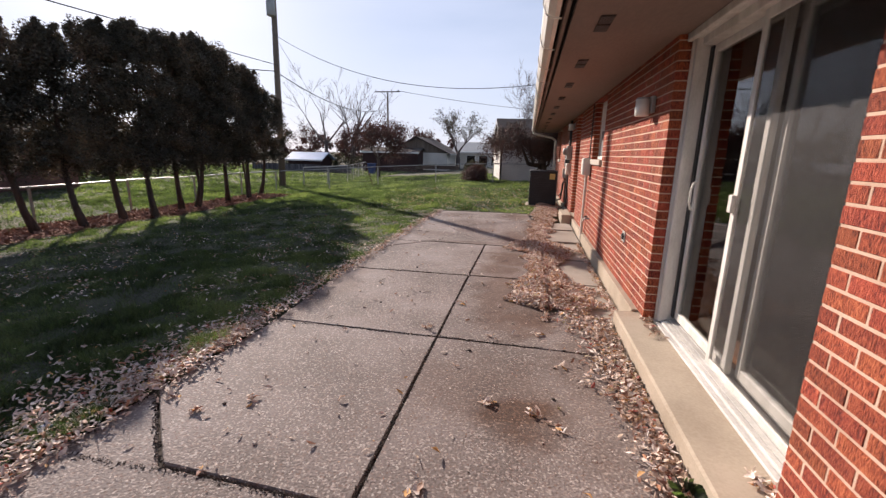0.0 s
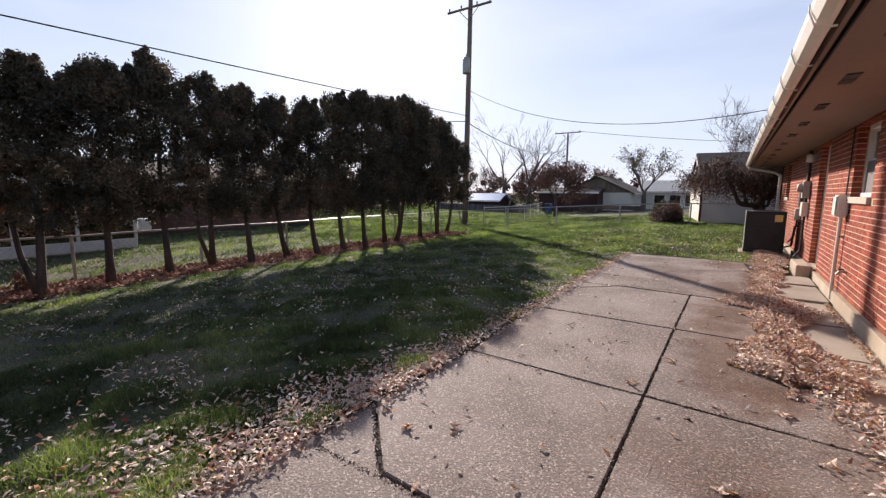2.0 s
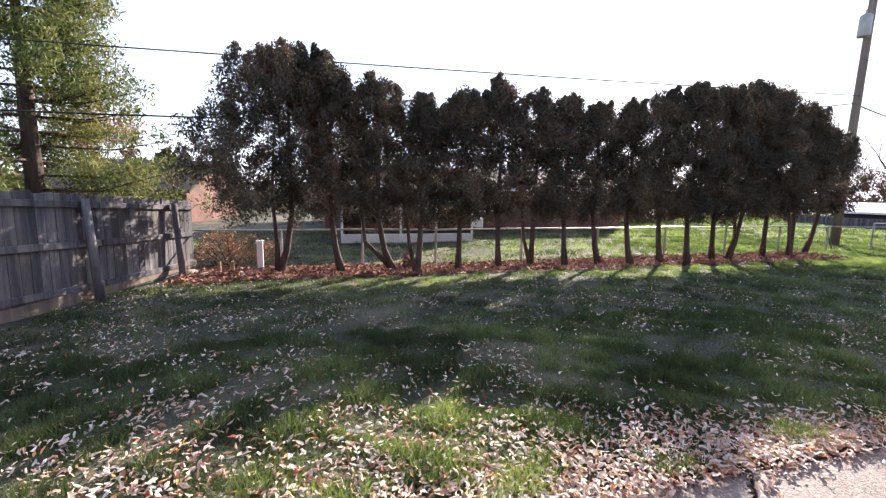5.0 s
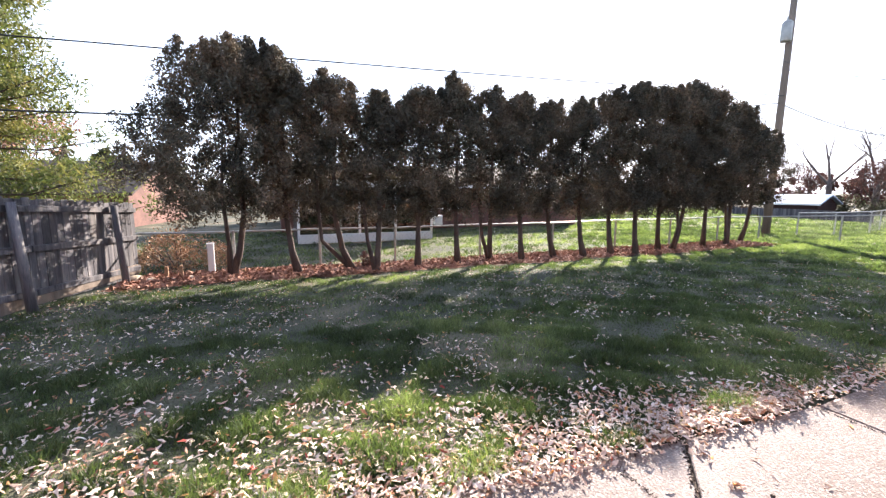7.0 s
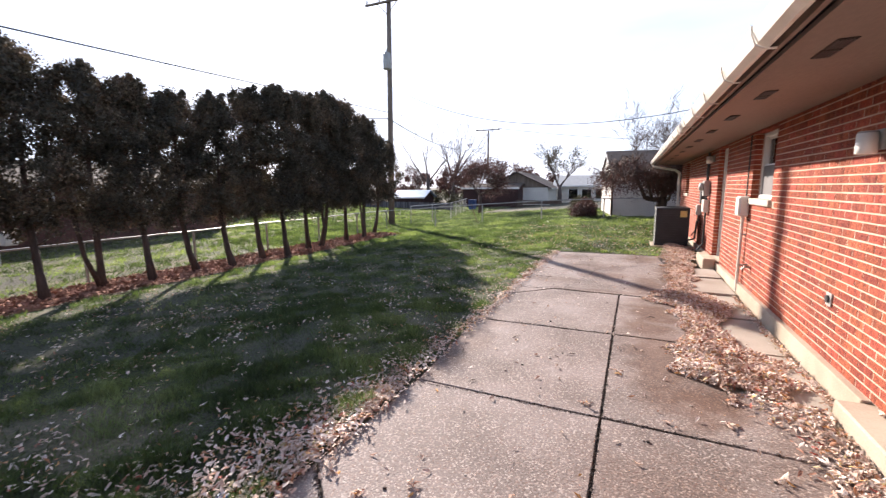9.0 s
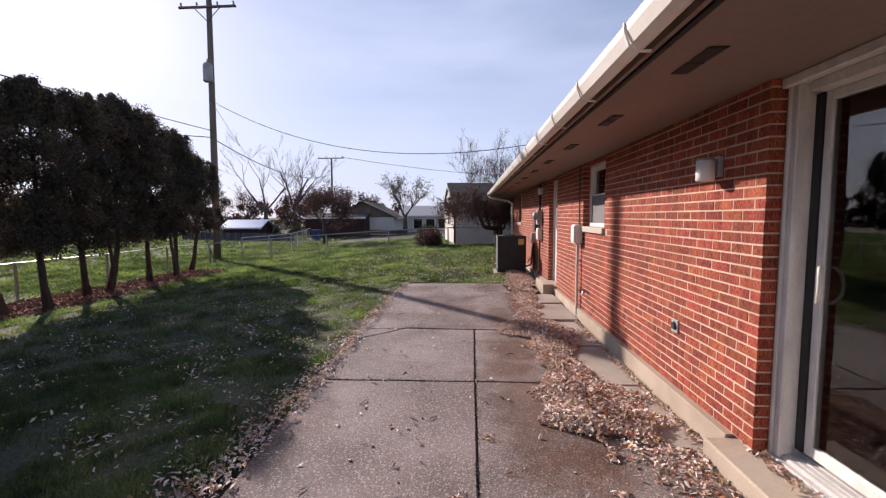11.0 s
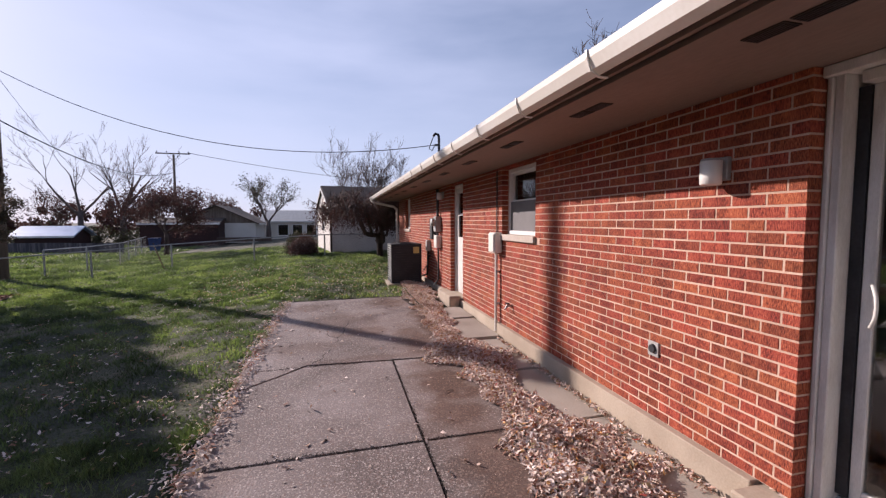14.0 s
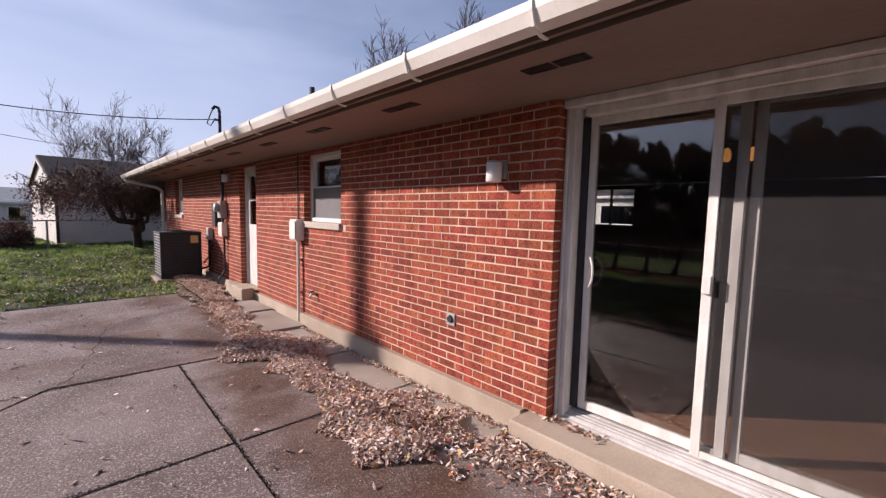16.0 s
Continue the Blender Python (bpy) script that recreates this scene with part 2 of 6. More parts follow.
M_TRACK = surface("dusty_aluminium_track", [(0.50, 0.48, 0.45), (0.66, 0.64, 0.61)], 4, 0.5, 0.2, 50, dist=0.002)
leaf_kinds(M_LEAF, [(0.0, (0.86, 0.77, 0.71)), (0.19, (0.66, 0.49, 0.40)), (0.30, (0.97, 0.91, 0.87)), (0.52, (0.78, 0.63, 0.54)), (0.66, (0.44, 0.24, 0.17)),
                    (0.73, (0.92, 0.81, 0.70)), (0.86, (0.62, 0.33, 0.19)), (0.91, (0.78, 0.48, 0.20)), (0.95, (0.70, 0.62, 0.36)), (0.98, (0.48, 0.11, 0.08))])
M_WHITE = surface("white_paint", [(0.72, 0.71, 0.68), (0.82, 0.81, 0.79)], 2, 0.45, 0.08, 50, dist=0.002)
M_CREAM = surface("cream_gutter_paint", [(0.74, 0.69, 0.60), (0.84, 0.80, 0.72)], 2, 0.45, 0.08, 40, dist=0.002)
M_SOFFIT = surface("soffit_paint", [(0.19, 0.135, 0.11), (0.26, 0.185, 0.15)], 1.2, 0.7, 0.15, 50, (1, 0.3, 1), dist=0.003)
M_DARK = surface("dark_metal", [(0.02, 0.02, 0.022), (0.045, 0.045, 0.05)], 5, 0.5, 0.1, 60, metal=0.3)
M_AC = surface("charcoal_enamel", [(0.008, 0.010, 0.015), (0.015, 0.018, 0.025)], 4, 0.5, 0.1, 60)
M_GREY = surface("grey_metal", [(0.34, 0.34, 0.32), (0.46, 0.46, 0.44)], 5, 0.5, 0.1, 50, metal=0.3)
M_JOINT = surface("joint_dirt", [(0.03, 0.022, 0.017), (0.07, 0.05, 0.04)], 5, 0.95, 0.5, 60)
M_WIRE = surface("weathered_wire", [(0.12, 0.12, 0.11), (0.2, 0.2, 0.19)], 6, 0.6, 0, 60)
M_GALV = surface("galvanised_steel", [(0.30, 0.30, 0.29), (0.44, 0.44, 0.42)], 6, 0.45, 0.1, 60, metal=0.6)
M_ROOF = surface("roof_shingles", [(0.045, 0.033, 0.028), (0.085, 0.065, 0.055)], 1.2, 0.9, 0.5, 40, vary=0.2)
M_BARK = surface("dark_bark", [(0.045, 0.030, 0.024), (0.11, 0.075, 0.058)], 3, 0.9, 0.8, 30, (3, 3, 0.5), dist=0.02)
M_TWIG = surface("grey_twigs", [(0.07, 0.052, 0.048), (0.13, 0.10, 0.09)], 2, 0.9, 0.2, 20)
M_POLE = surface("weathered_pole", [(0.13, 0.10, 0.08), (0.24, 0.19, 0.15)], 1.2, 0.9, 0.6, 20, (6, 6, 0.3), dist=0.01)
M_ARBOR = surface("arborvitae_foliage", [(0.038, 0.034, 0.024), (0.080, 0.068, 0.044), (0.17, 0.12, 0.075)], 1.0, 0.7, 0, 9, vary=0.4, trans=0.22)
M_PINE = surface("pine_foliage", [(0.05, 0.075, 0.02), (0.13, 0.16, 0.04), (0.24, 0.22, 0.06)], 0.8, 0.7, 0, 6, vary=0.4, trans=0.35)
M_RUST = surface("russet_foliage", [(0.06, 0.028, 0.024), (0.13, 0.058, 0.042)], 1.0, 0.8, 0, 6, vary=0.35, trans=0.2)
M_OLIVE = surface("olive_hedge", [(0.04, 0.045, 0.02), (0.10, 0.09, 0.045)], 0.6, 0.8, 0, 6, vary=0.35, trans=0.2)
M_WOODF = surface("weathered_fence_wood", [(0.045, 0.044, 0.050), (0.10, 0.095, 0.105), (0.18, 0.165, 0.16)], 1.4, 0.9, 0.6, 26, (6, 6, 0.4), vary=0.3, dist=0.006)
M_SIDING = surface("white_siding", [(0.62, 0.58, 0.52), (0.74, 0.70, 0.64)], 0.8, 0.7, 0.1, 30)
M_BROWNBRICK = surface("far_brick", [(0.10, 0.05, 0.04), (0.20, 0.10, 0.08)], 1.0, 0.9, 0.3, 12)
M_SHED = surface("dark_red_shed_boards", [(0.03, 0.011, 0.010), (0.055, 0.019, 0.016)], 1.0, 0.8, 0.2, 12, vary=0.2)
M_BLUEROOF = surface("blue_metal_roof", [(0.42, 0.52, 0.68), (0.52, 0.62, 0.78)], 1.0, 0.4, 0.1, 12, metal=0.2)
M_CARPET = surface("brown_floor", [(0.22, 0.10, 0.05), (0.32, 0.16, 0.08)], 2.0, 0.95, 0.4, 90)
M_WOODFLOOR = surface("orange_wood_threshold", [(0.30, 0.11, 0.035), (0.42, 0.17, 0.06)], 3.0, 0.5, 0.2, 60, (1, 6, 1))
M_ROOM = surface("interior_paint", [(0.34, 0.27, 0.23), (0.42, 0.34, 0.29)], 1.0, 0.9, 0.05, 30)
M_BLIND = surface("pale_vertical_blinds", [(0.46, 0.45, 0.45), (0.58, 0.57, 0.56)], 2.0, 0.8, 0.05, 30)
M_LAMP = surface("frosted_lamp_glass", [(0.78, 0.76, 0.70), (0.84, 0.82, 0.77)], 3.0, 0.35, 0.02, 30)
M_STONE = surface("limestone_sill", [(0.45, 0.38, 0.31), (0.58, 0.51, 0.43)], 3.0, 0.85, 0.2, 50)
M_BLACK = surface("black_cable", [(0.012, 0.012, 0.013), (0.03, 0.03, 0.032)], 4.0, 0.6, 0.0, 30)
M_BLUEBIN = surface("blue_plastic", [(0.012, 0.035, 0.12), (0.025, 0.06, 0.18)], 3.0, 0.5, 0.05, 30)
M_YELLOW = surface("faded_yellow_label", [(0.55, 0.42, 0.12), (0.65, 0.5, 0.18)], 8.0, 0.6, 0.0, 60)
M_LOUVRE = surface("vent_louvre_brown", [(0.028, 0.02, 0.017), (0.05, 0.037, 0.03)], 8.0, 0.7, 0.0, 60)
M_HOSE = surface("dry_wood_offcut", [(0.30, 0.17, 0.09), (0.42, 0.26, 0.15)], 8.0, 0.8, 0.2, 40)
M_GLASS = glass("window_glass", (0.86, 0.88, 0.88))
M_DGLASS = glass("dark_pane_glass", (0.35, 0.36, 0.38))
M_SCREEN = screen_cloth("insect_screen", 0.28)
M_SHADE = surface("grey_sash_screen", [(0.14, 0.135, 0.13), (0.19, 0.18, 0.18)], 2.0, 0.8, 0.05, 60)


# ---- building helpers ----
class Shape:
    """Collects corners and faces in world coordinates."""

    def __init__(self):
        self.v, self.f = [], []

    def add(self, verts, faces):
        k = len(self.v)
        self.v.extend(tuple(p) for p in verts)
        self.f.extend(tuple(i + k for i in q) for q in faces)
        return self

    def box(self, x0, x1, y0, y1, z0, z1, bev=0.0, m=None):
        x0, x1 = min(x0, x1), max(x0, x1)
        y0, y1 = min(y0, y1), max(y0, y1)
        z0, z1 = min(z0, z1), max(z0, z1)
        if bev:
            bm = bmesh.new()
            bmesh.ops.create_cube(bm, size=1)
            for v in bm.verts:
                v.co = Vector(((x0 + x1) / 2 + v.co.x * (x1 - x0), (y0 + y1) / 2 + v.co.y * (y1 - y0), (z0 + z1) / 2 + v.co.z * (z1 - z0)))
            bmesh.ops.bevel(bm, geom=bm.edges[:], offset=min(bev, 0.45 * min(x1 - x0, y1 - y0, z1 - z0)), segments=1, affect="EDGES")
            bm.verts.index_update()
            vs, fs = [v.co.copy() for v in bm.verts], [[v.index for v in f.verts] for f in bm.faces]
            bm.free()
        else:
            vs = [Vector((x, y, z)) for x in (x0, x1) for y in (y0, y1) for z in (z0, z1)]
            fs = [(0, 1, 3, 2), (4, 6, 7, 5), (0, 4, 5, 1), (2, 3, 7, 6), (0, 2, 6, 4), (1, 5, 7, 3)]
        if m is not None:
            vs = [m @ v for v in vs]
        return self.add(vs, fs)

    def tube(self, pts, radii, sides=6, caps=True):
        pts = [Vector(p) for p in pts]
        if isinstance(radii, (int, float)):
            radii = [radii] * len(pts)
        vs, fs = [], []
        side = None
        for i, p in enumerate(pts):
            d = (pts[min(i + 1, len(pts) - 1)] - pts[max(i - 1, 0)]).normalized()
            if side is None:
                side = d.orthogonal().normalized()
            else:
                side = (side - d * side.dot(d)).normalized()
            up = d.cross(side)
            for k in range(sides):
                a = 2 * math.pi * k / sides
                vs.append(p + (side * math.cos(a) + up * math.sin(a)) * radii[i])
        for i in range(len(pts) - 1):
            for k in range(sides):
                a, b = i * sides + k, i * sides + (k + 1) % sides
                fs.append((a, b, b + sides, a + sides))
        if caps:
            fs.append(tuple(range(sides))[::-1])
            fs.append(tuple((len(pts) - 1) * sides + k for k in range(sides)))
        return self.add(vs, fs)

    def prism(self, profile, axis, a, b):
        """A closed profile of (u, v) drawn along an axis: 'y' takes (x, z), 'x' takes (y, z), 'z' takes (x, y)."""
        put = {"y": lambda u, v, w: (u, w, v), "x": lambda u, v, w: (w, u, v), "z": lambda u, v, w: (u, v, w)}[axis]
        n = len(profile)
        vs = [put(u, v, a) for u, v in profile] + [put(u, v, b) for u, v in profile]
        fs = [tuple(range(n))[::-1], tuple(range(n, 2 * n))] + [(i, (i + 1) % n, (i + 1) % n + n, i + n) for i in range(n)]
        return self.add(vs, fs)


def mesh_of(name, shape, material, origin=(0, 0, 0), smooth=False):
    me = bpy.data.meshes.new(name)
    o = Vector(origin)
    me.from_pydata([tuple(Vector(p) - o) for p in shape.v], [], shape.f)
    me.materials.append(material)
    me.update()
    bm = bmesh.new()
    bm.from_mesh(me)
    bmesh.ops.recalc_face_normals(bm, faces=bm.faces)
    bm.to_mesh(me)
    bm.free()
    if smooth:
        me.shade_smooth()
    return me


def root_of(ob):
    while ob.parent:
        ob = ob.parent
    return ob


def thing(name, loc, label, category, group="", kind=""):
    ob = new(name)
    ob.empty_display_size = 0.2
    ob.location = loc
    return tagged(ob, label, category, group, kind)


def part(name, shape, material, parent, label="", smooth=False):
    ob = new(name, mesh_of(name, shape, material, root_of(parent).location, smooth))
    ob.parent = parent
    return tagged(ob, label)


def single(name, shape, material, label="", category="", kind="", group="", origin=(0, 0, 0), smooth=False):
    ob = new(name, mesh_of(name, shape, material, origin, smooth))
    ob.location = origin
    return tagged(ob, label, category, group, kind)


def piece(name, mesh, parent, loc, rot=None):
    ob = new(name, mesh)
    ob.parent = parent
    ob.location = Vector(loc) - root_of(parent).location
    if rot:
        ob.rotation_euler = rot
    return ob


def cloud(name, verts, faces, material, loc=(0, 0, 0), nper=4):
    """A quick mesh from numpy arrays; faces all of nper corners."""
    me = bpy.data.meshes.new(name)
    nv, nf = len(verts), len(faces)
    me.vertices.add(nv)
    me.vertices.foreach_set("co", (verts - np.array(loc)).astype(np.float32).ravel())
    me.loops.add(nf * nper)
    me.loops.foreach_set("vertex_index", faces.astype(np.int32).ravel())
    me.polygons.add(nf)
    me.polygons.foreach_set("loop_start", np.arange(0, nf * nper, nper, dtype=np.int32))
    me.update(calc_edges=True)
    me.materials.append(material)
    return me


def sstep(a, b, x):
    t = np.clip((x - a) / (b - a), 0, 1)
    return t * t * (3 - 2 * t)


def gz(x, y):
    """Height of the ground."""
    x, y = np.asarray(x, float), np.asarray(y, float)
    z = -0.04 * np.clip(-1.6 - x, 0, 8.4)
    z = z + 0.13 * sstep(9.0, 19.0, y) * sstep(-9, -3, x)
    z = z + 0.02 * np.sin(x * 1.3 + 0.5 * y) * np.cos(y * 0.9) * sstep(0.2, 2.0, -1.4 - x + 1.5 * sstep(11.2, 13, y))
    inside = (x > -1.38) & (y < 11.1)
    return np.where(inside, -0.09, z - 0.012)


rng = np.random.default_rng(7)

# ---- ground ----
def graded(a, b, lo, hi, step):
    mid = np.arange(a, b + 1e-6, step)
    left, right, s = [], [], step
    p = a
    while p > lo:
        s *= 1.18
        p -= s
        left.append(p)
    p, s = b, step
    while p < hi:
        s *= 1.18
        p += s
        right.append(p)
    return np.array(left[::-1] + list(mid) + right)


gx, gy = graded(-11, 3, -900, 900, 0.14), graded(-4, 14, -900, 900, 0.14)
GX, GY = np.meshgrid(gx, gy)
GZ = gz(GX, GY)
gv = np.stack([GX.ravel(), GY.ravel(), GZ.ravel()], 1)
nx = len(gx)
ii = (np.arange(len(gy) - 1)[:, None] * nx + np.arange(nx - 1)[None, :]).ravel()
ground = new("ground", cloud("ground", gv, np.stack([ii, ii + 1, ii + nx + 1, ii + nx], 1), M_GROUND))
tagged(ground, "rough autumn lawn with bare soil patches", "lawn", kind="structure")

# ---- patio and walk ----
patio = single("patio", Shape().box(-1.34, 0.95, -2.5, 11.05, -0.14, -0.03), M_JOINT, "weathered exposed-aggregate concrete patio slabs", "patio", "structure")


def slab(pts, top, parent, material, name="slab"):
    s = Shape()
    n = len(pts)
    c = np.mean(np.array(pts), 0)
    inner = [(p[0] + (c[0] - p[0]) * 0.008, p[1] + (c[1] - p[1]) * 0.008) for p in pts]
    vs = [(*p, top - 0.10) for p in pts] + [(*p, top - 0.008) for p in pts] + [(*p, top) for p in inner]
    fs = [tuple(range(n))[::-1], tuple(range(2 * n, 3 * n))]
    for r in range(2):
        fs += [(r * n + i, r * n + (i + 1) % n, (r + 1) * n + (i + 1) % n, (r + 1) * n + i) for i in range(n)]
    s.add(vs, fs)
    return part(name, s, material, parent)


J = 0.0065
for pts in (
    [(-1.42, -2.5), (0.12 - J, -2.5), (0.115 - J, 1.92 - J), (-0.835, 1.955 - J), (-1.355, 2.46), (-1.46, 1.2)],
    [(0.12 + J, -2.5), (1.50, -2.5), (1.50, 1.90 - J), (0.12 + J, 1.92 - J)],
    [(-0.83, 1.962 + J), (0.115 - J, 1.92 + J), (0.12 - J, 3.605 - J), (-1.30, 3.64 - J), (-1.347, 2.47)],
    [(0.12 + J, 1.92 + J), (1.50, 1.90 + J), (1.50, 3.575 - J), (0.12 + J, 3.605 - J)],
    [(-1.30, 3.64 + J), (0.12 - J, 3.605 + J), (0.125 - J, 5.385 - J), (-1.40, 5.36 - J)],
    [(0.12 + J, 3.605 + J), (1.50, 3.575 + J), (1.50, 4.28), (0.97, 4.32), (0.97, 5.40 - J), (0.125 + J, 5.385 - J)],
    [(-1.40, 5.36 + J), (0.125 - J, 5.385 + J), (0.14 - J, 7.17 - J), (-0.79, 7.22 - J), (-1.06, 6.93), (-1.42, 6.60)],
    [(0.125 + J, 5.385 + J), (0.97, 5.40 + J), (0.97, 7.14 - J), (0.14 + J, 7.17 - J)],
    [(-1.43, 6.62 + J), (-1.07, 6.95 + J), (-0.80, 7.24 + J), (0.14, 7.185 + J), (0.96, 7.145 + J), (0.95, 9.2), (0.80, 11.15), (-1.48, 11.03)],
):
    slab(pts, 0.0, patio, M_PATIO)
crack = Shape()
for line in ([(-0.80, 7.22), (-0.74, 7.27), (-0.72, 7.33), (-0.66, 7.38), (-0.62, 7.47), (-0.63, 7.55), (-0.57, 7.66), (-0.54, 7.78)],
             [(-0.50, 8.02), (-0.45, 8.12), (-0.46, 8.27), (-0.40, 8.42), (-0.36, 8.60), (-0.37, 8.78), (-0.31, 8.95), (-0.28, 9.20), (-0.20, 9.42)],
             [(-0.46, 8.27), (-0.56, 8.36), (-0.62, 8.52)]):
    for (ax_, ay_), (bx_, by_) in zip(line, line[1:]):
        d = Vector((by_ - ay_, ax_ - bx_, 0)).normalized() * 0.006
        crack.add([(ax_ - d.x, ay_ - d.y, 0.001), (ax_ + d.x, ay_ + d.y, 0.001), (bx_ + d.x * 0.7, by_ + d.y * 0.7, 0.001), (bx_ - d.x * 0.7, by_ - d.y * 0.7, 0.001)], [(0, 1, 2, 3)])
part("crack", crack, M_JOINT, patio, "fine jagged crack in the slab")
walkway = single("walkway", Shape().box(1.0, 1.66, 4.4, 9.6, -0.16, -0.09), M_CONC, "narrow concrete walk along the brick wall", "walkway", "structure")
for k, (a, b) in enumerate(((4.36, 5.45), (5.47, 6.60), (6.62, 7.75), (7.77, 8.85), (8.87, 9.66))):
    slab([(1.0, a), (1.67, a), (1.67, b), (1.0, b)], (-0.04, -0.035, -0.02, 0.01, 0.03)[k], walkway, M_WALK)
# ---- house ----
WX = 1.75
Z0, Z1 = 0.14, 2.285
CH = 0.06808
foundation = single("foundation", Shape().box(1.70, 1.95, 4.266, 17.4, -0.3, Z0 - 0.002, 0.006), M_CONC, "bare concrete foundation strip under the brick", "foundation", "structure")
stoop = single("stoop", Shape().box(1.56, 1.95, -3, 4.265, -0.1, 0.122, 0.012), M_CONC, "low concrete stoop below the sliding door", "stoop", "structure")
single("door_step", Shape().box(1.50, 1.695, 9.72, 10.62, -0.02, 0.21, 0.015), M_CONC, "small concrete step at the back door", "step", origin=(1.6, 10.1, 0))

OPEN = [(6.93, 7.91, 1.38, 2.25), (9.72, 10.55, 0.14, 2.25), (15.1, 16.0, 1.32, 2.23)]


def wall_core(y0, y1, openings, name, label):
    s = Shape()
    x0, x1 = WX + 0.0025, WX + 0.22
    cuts = sorted({y0, y1, *[o[0] for o in openings], *[o[1] for o in openings]})
    for a, b in zip(cuts, cuts[1:]):
        o = [o for o in openings if o[0] <= a and o[1] >= b]
        if o:
            if o[0][2] > Z0 + 0.01:
                s.box(x0, x1, a - 0.003, b + 0.003, Z0, o[0][2] - 0.006)
            s.box(x0, x1, a - 0.003, b + 0.003, o[0][3] + 0.006, Z1)
        else:
            s.box(x0, x1, a + 0.003, b - 0.003, Z0, Z1)
    return single(name, s, M_MORTAR, label, "wall", "structure")


wall_a = wall_core(4.09, 17.38, OPEN, "wall_west", "long red brick wall with pale mortar joints")
wall_b = wall_core(-3.0, 2.15, [], "wall_pier", "red brick wall beside the sliding door")
single("wall_gable", Shape().box(1.97, 9.6, 17.15, 17.37, Z0 - 0.3, Z1), M_BROWNBRICK, "brick end wall of the house", "wall", "structure")
single("wall_east", Shape().box(9.6, 9.8, -3.0, 6.9, Z0 - 0.3, Z1).box(9.6, 9.8, 8.05, 17.37, Z0 - 0.3, Z1).box(9.6, 9.8, 6.9, 8.05, Z0 - 0.3, 1.3).box(9.6, 9.8, 6.9, 8.05, 2.19, Z1).box(9.62, 9.66, 7.44, 7.50, 1.3, 2.19), M_BROWNBRICK, "brick front wall of the house", "wall", "structure")
single("wall_south", Shape().box(1.97, 9.6, -3.2, -3.0, Z0 - 0.3, Z1), M_BROWNBRICK, "brick end wall of the house", "wall", "structure")

# soffit, gutter, roof
EX = 0.885
soffit = Shape()
soffit.box(EX + 0.08, WX + 0.1, -3.2, 18.1, Z1 + 0.002, Z1 + 0.03)
single("soffit", soffit, M_SOFFIT, "brown painted soffit under the eave", "soffit", "structure")
single("fascia", Shape().box(EX + 0.03, EX + 0.055, -3.2, 18.12, Z1 + 0.02, Z1 + 0.15), M_SOFFIT, "painted fascia board", "fascia", "structure")
roof = Shape()
roof.prism([(EX - 0.02, Z1 + 0.155), (5.8, Z1 + 1.75), (10.6, Z1 + 0.155), (10.6, Z1 + 0.12), (5.8, Z1 + 1.7), (EX - 0.02, Z1 + 0.12)], "y", -3.3, 18.2)
single("roof", roof, M_ROOF, "low brown shingle roof of the brick house", "roof", "structure")
gut = thing("gutter", (0.98, 7.5, Z1 + 0.02), "cream painted metal gutter along the eave", "gutter")
prof = [(EX + 0.0, 2.415), (EX + 0.0, 2.315), (EX - 0.03, 2.302), (EX - 0.075, 2.322), (EX - 0.10, 2.375), (EX - 0.105, 2.410), (EX - 0.095, 2.415), (EX - 0.09, 2.375), (EX - 0.065, 2.332), (EX - 0.03, 2.315), (EX - 0.01, 2.322), (EX - 0.01, 2.415)]
part("trough", Shape().prism(prof, "y", -3.2, 18.16), M_CREAM, gut)
part("end_cap", Shape().prism(prof[:6], "y", 18.161, 18.17), M_CREAM, gut)
yb = 1.93
while yb < 18:
    s = Shape()
    s.prism([(EX - 0.107, 2.416), (EX - 0.104, 2.375), (EX - 0.08, 2.316), (EX - 0.03, 2.294), (EX + 0.015, 2.293), (EX + 0.015, 2.284), (EX - 0.034, 2.286), (EX - 0.088, 2.310), (EX - 0.112, 2.375), (EX - 0.112, 2.416)], "y", yb, yb + 0.016)
    part("strap", s, M_CREAM, gut)
    yb += 0.845
dsp = thing("downspout", (1.68, 17.45, 0), "white metal downspout at the house corner", "downspout")
part("elbow", Shape().tube([(0.84, 18.0, 2.33), (0.88, 17.9, 2.24), (1.55, 17.5, 2.08), (1.68, 17.45, 1.98)], 0.04, 8), M_CREAM, dsp)
part("pipe", Shape().tube([(1.68, 17.45, 1.99), (1.68, 17.45, 0.15), (1.62, 17.45, 0.09)], 0.04, 8), M_CREAM, dsp)
# soffit vents
vent = thing("soffit_vent", (1.18, 3.765, Z1), "double louvred soffit vent, brown slots", "vent", "vents along the soffit")
part("frame", Shape().box(1.135, 1.225, 3.585, 3.755, Z1 - 0.004, Z1 + 0.001, 0.001).box(1.135, 1.225, 3.775, 3.945, Z1 - 0.004, Z1 + 0.001, 0.001), M_LOUVRE, vent)
for c in (3.67, 3.86):
    for k in range(5):
        part("slot", Shape().box(1.143 + k * 0.016, 1.152 + k * 0.016, c - 0.078, c + 0.078, Z1 - 0.008, Z1 - 0.004), M_DARK, vent)
for k in (-3, -2, -1, 1, 2, 3, 4, 5, 6, 7, 8, 9, 10, 11):
    copy_thing(vent, pose(1.18, 3.765 + 1.275 * k, Z1))


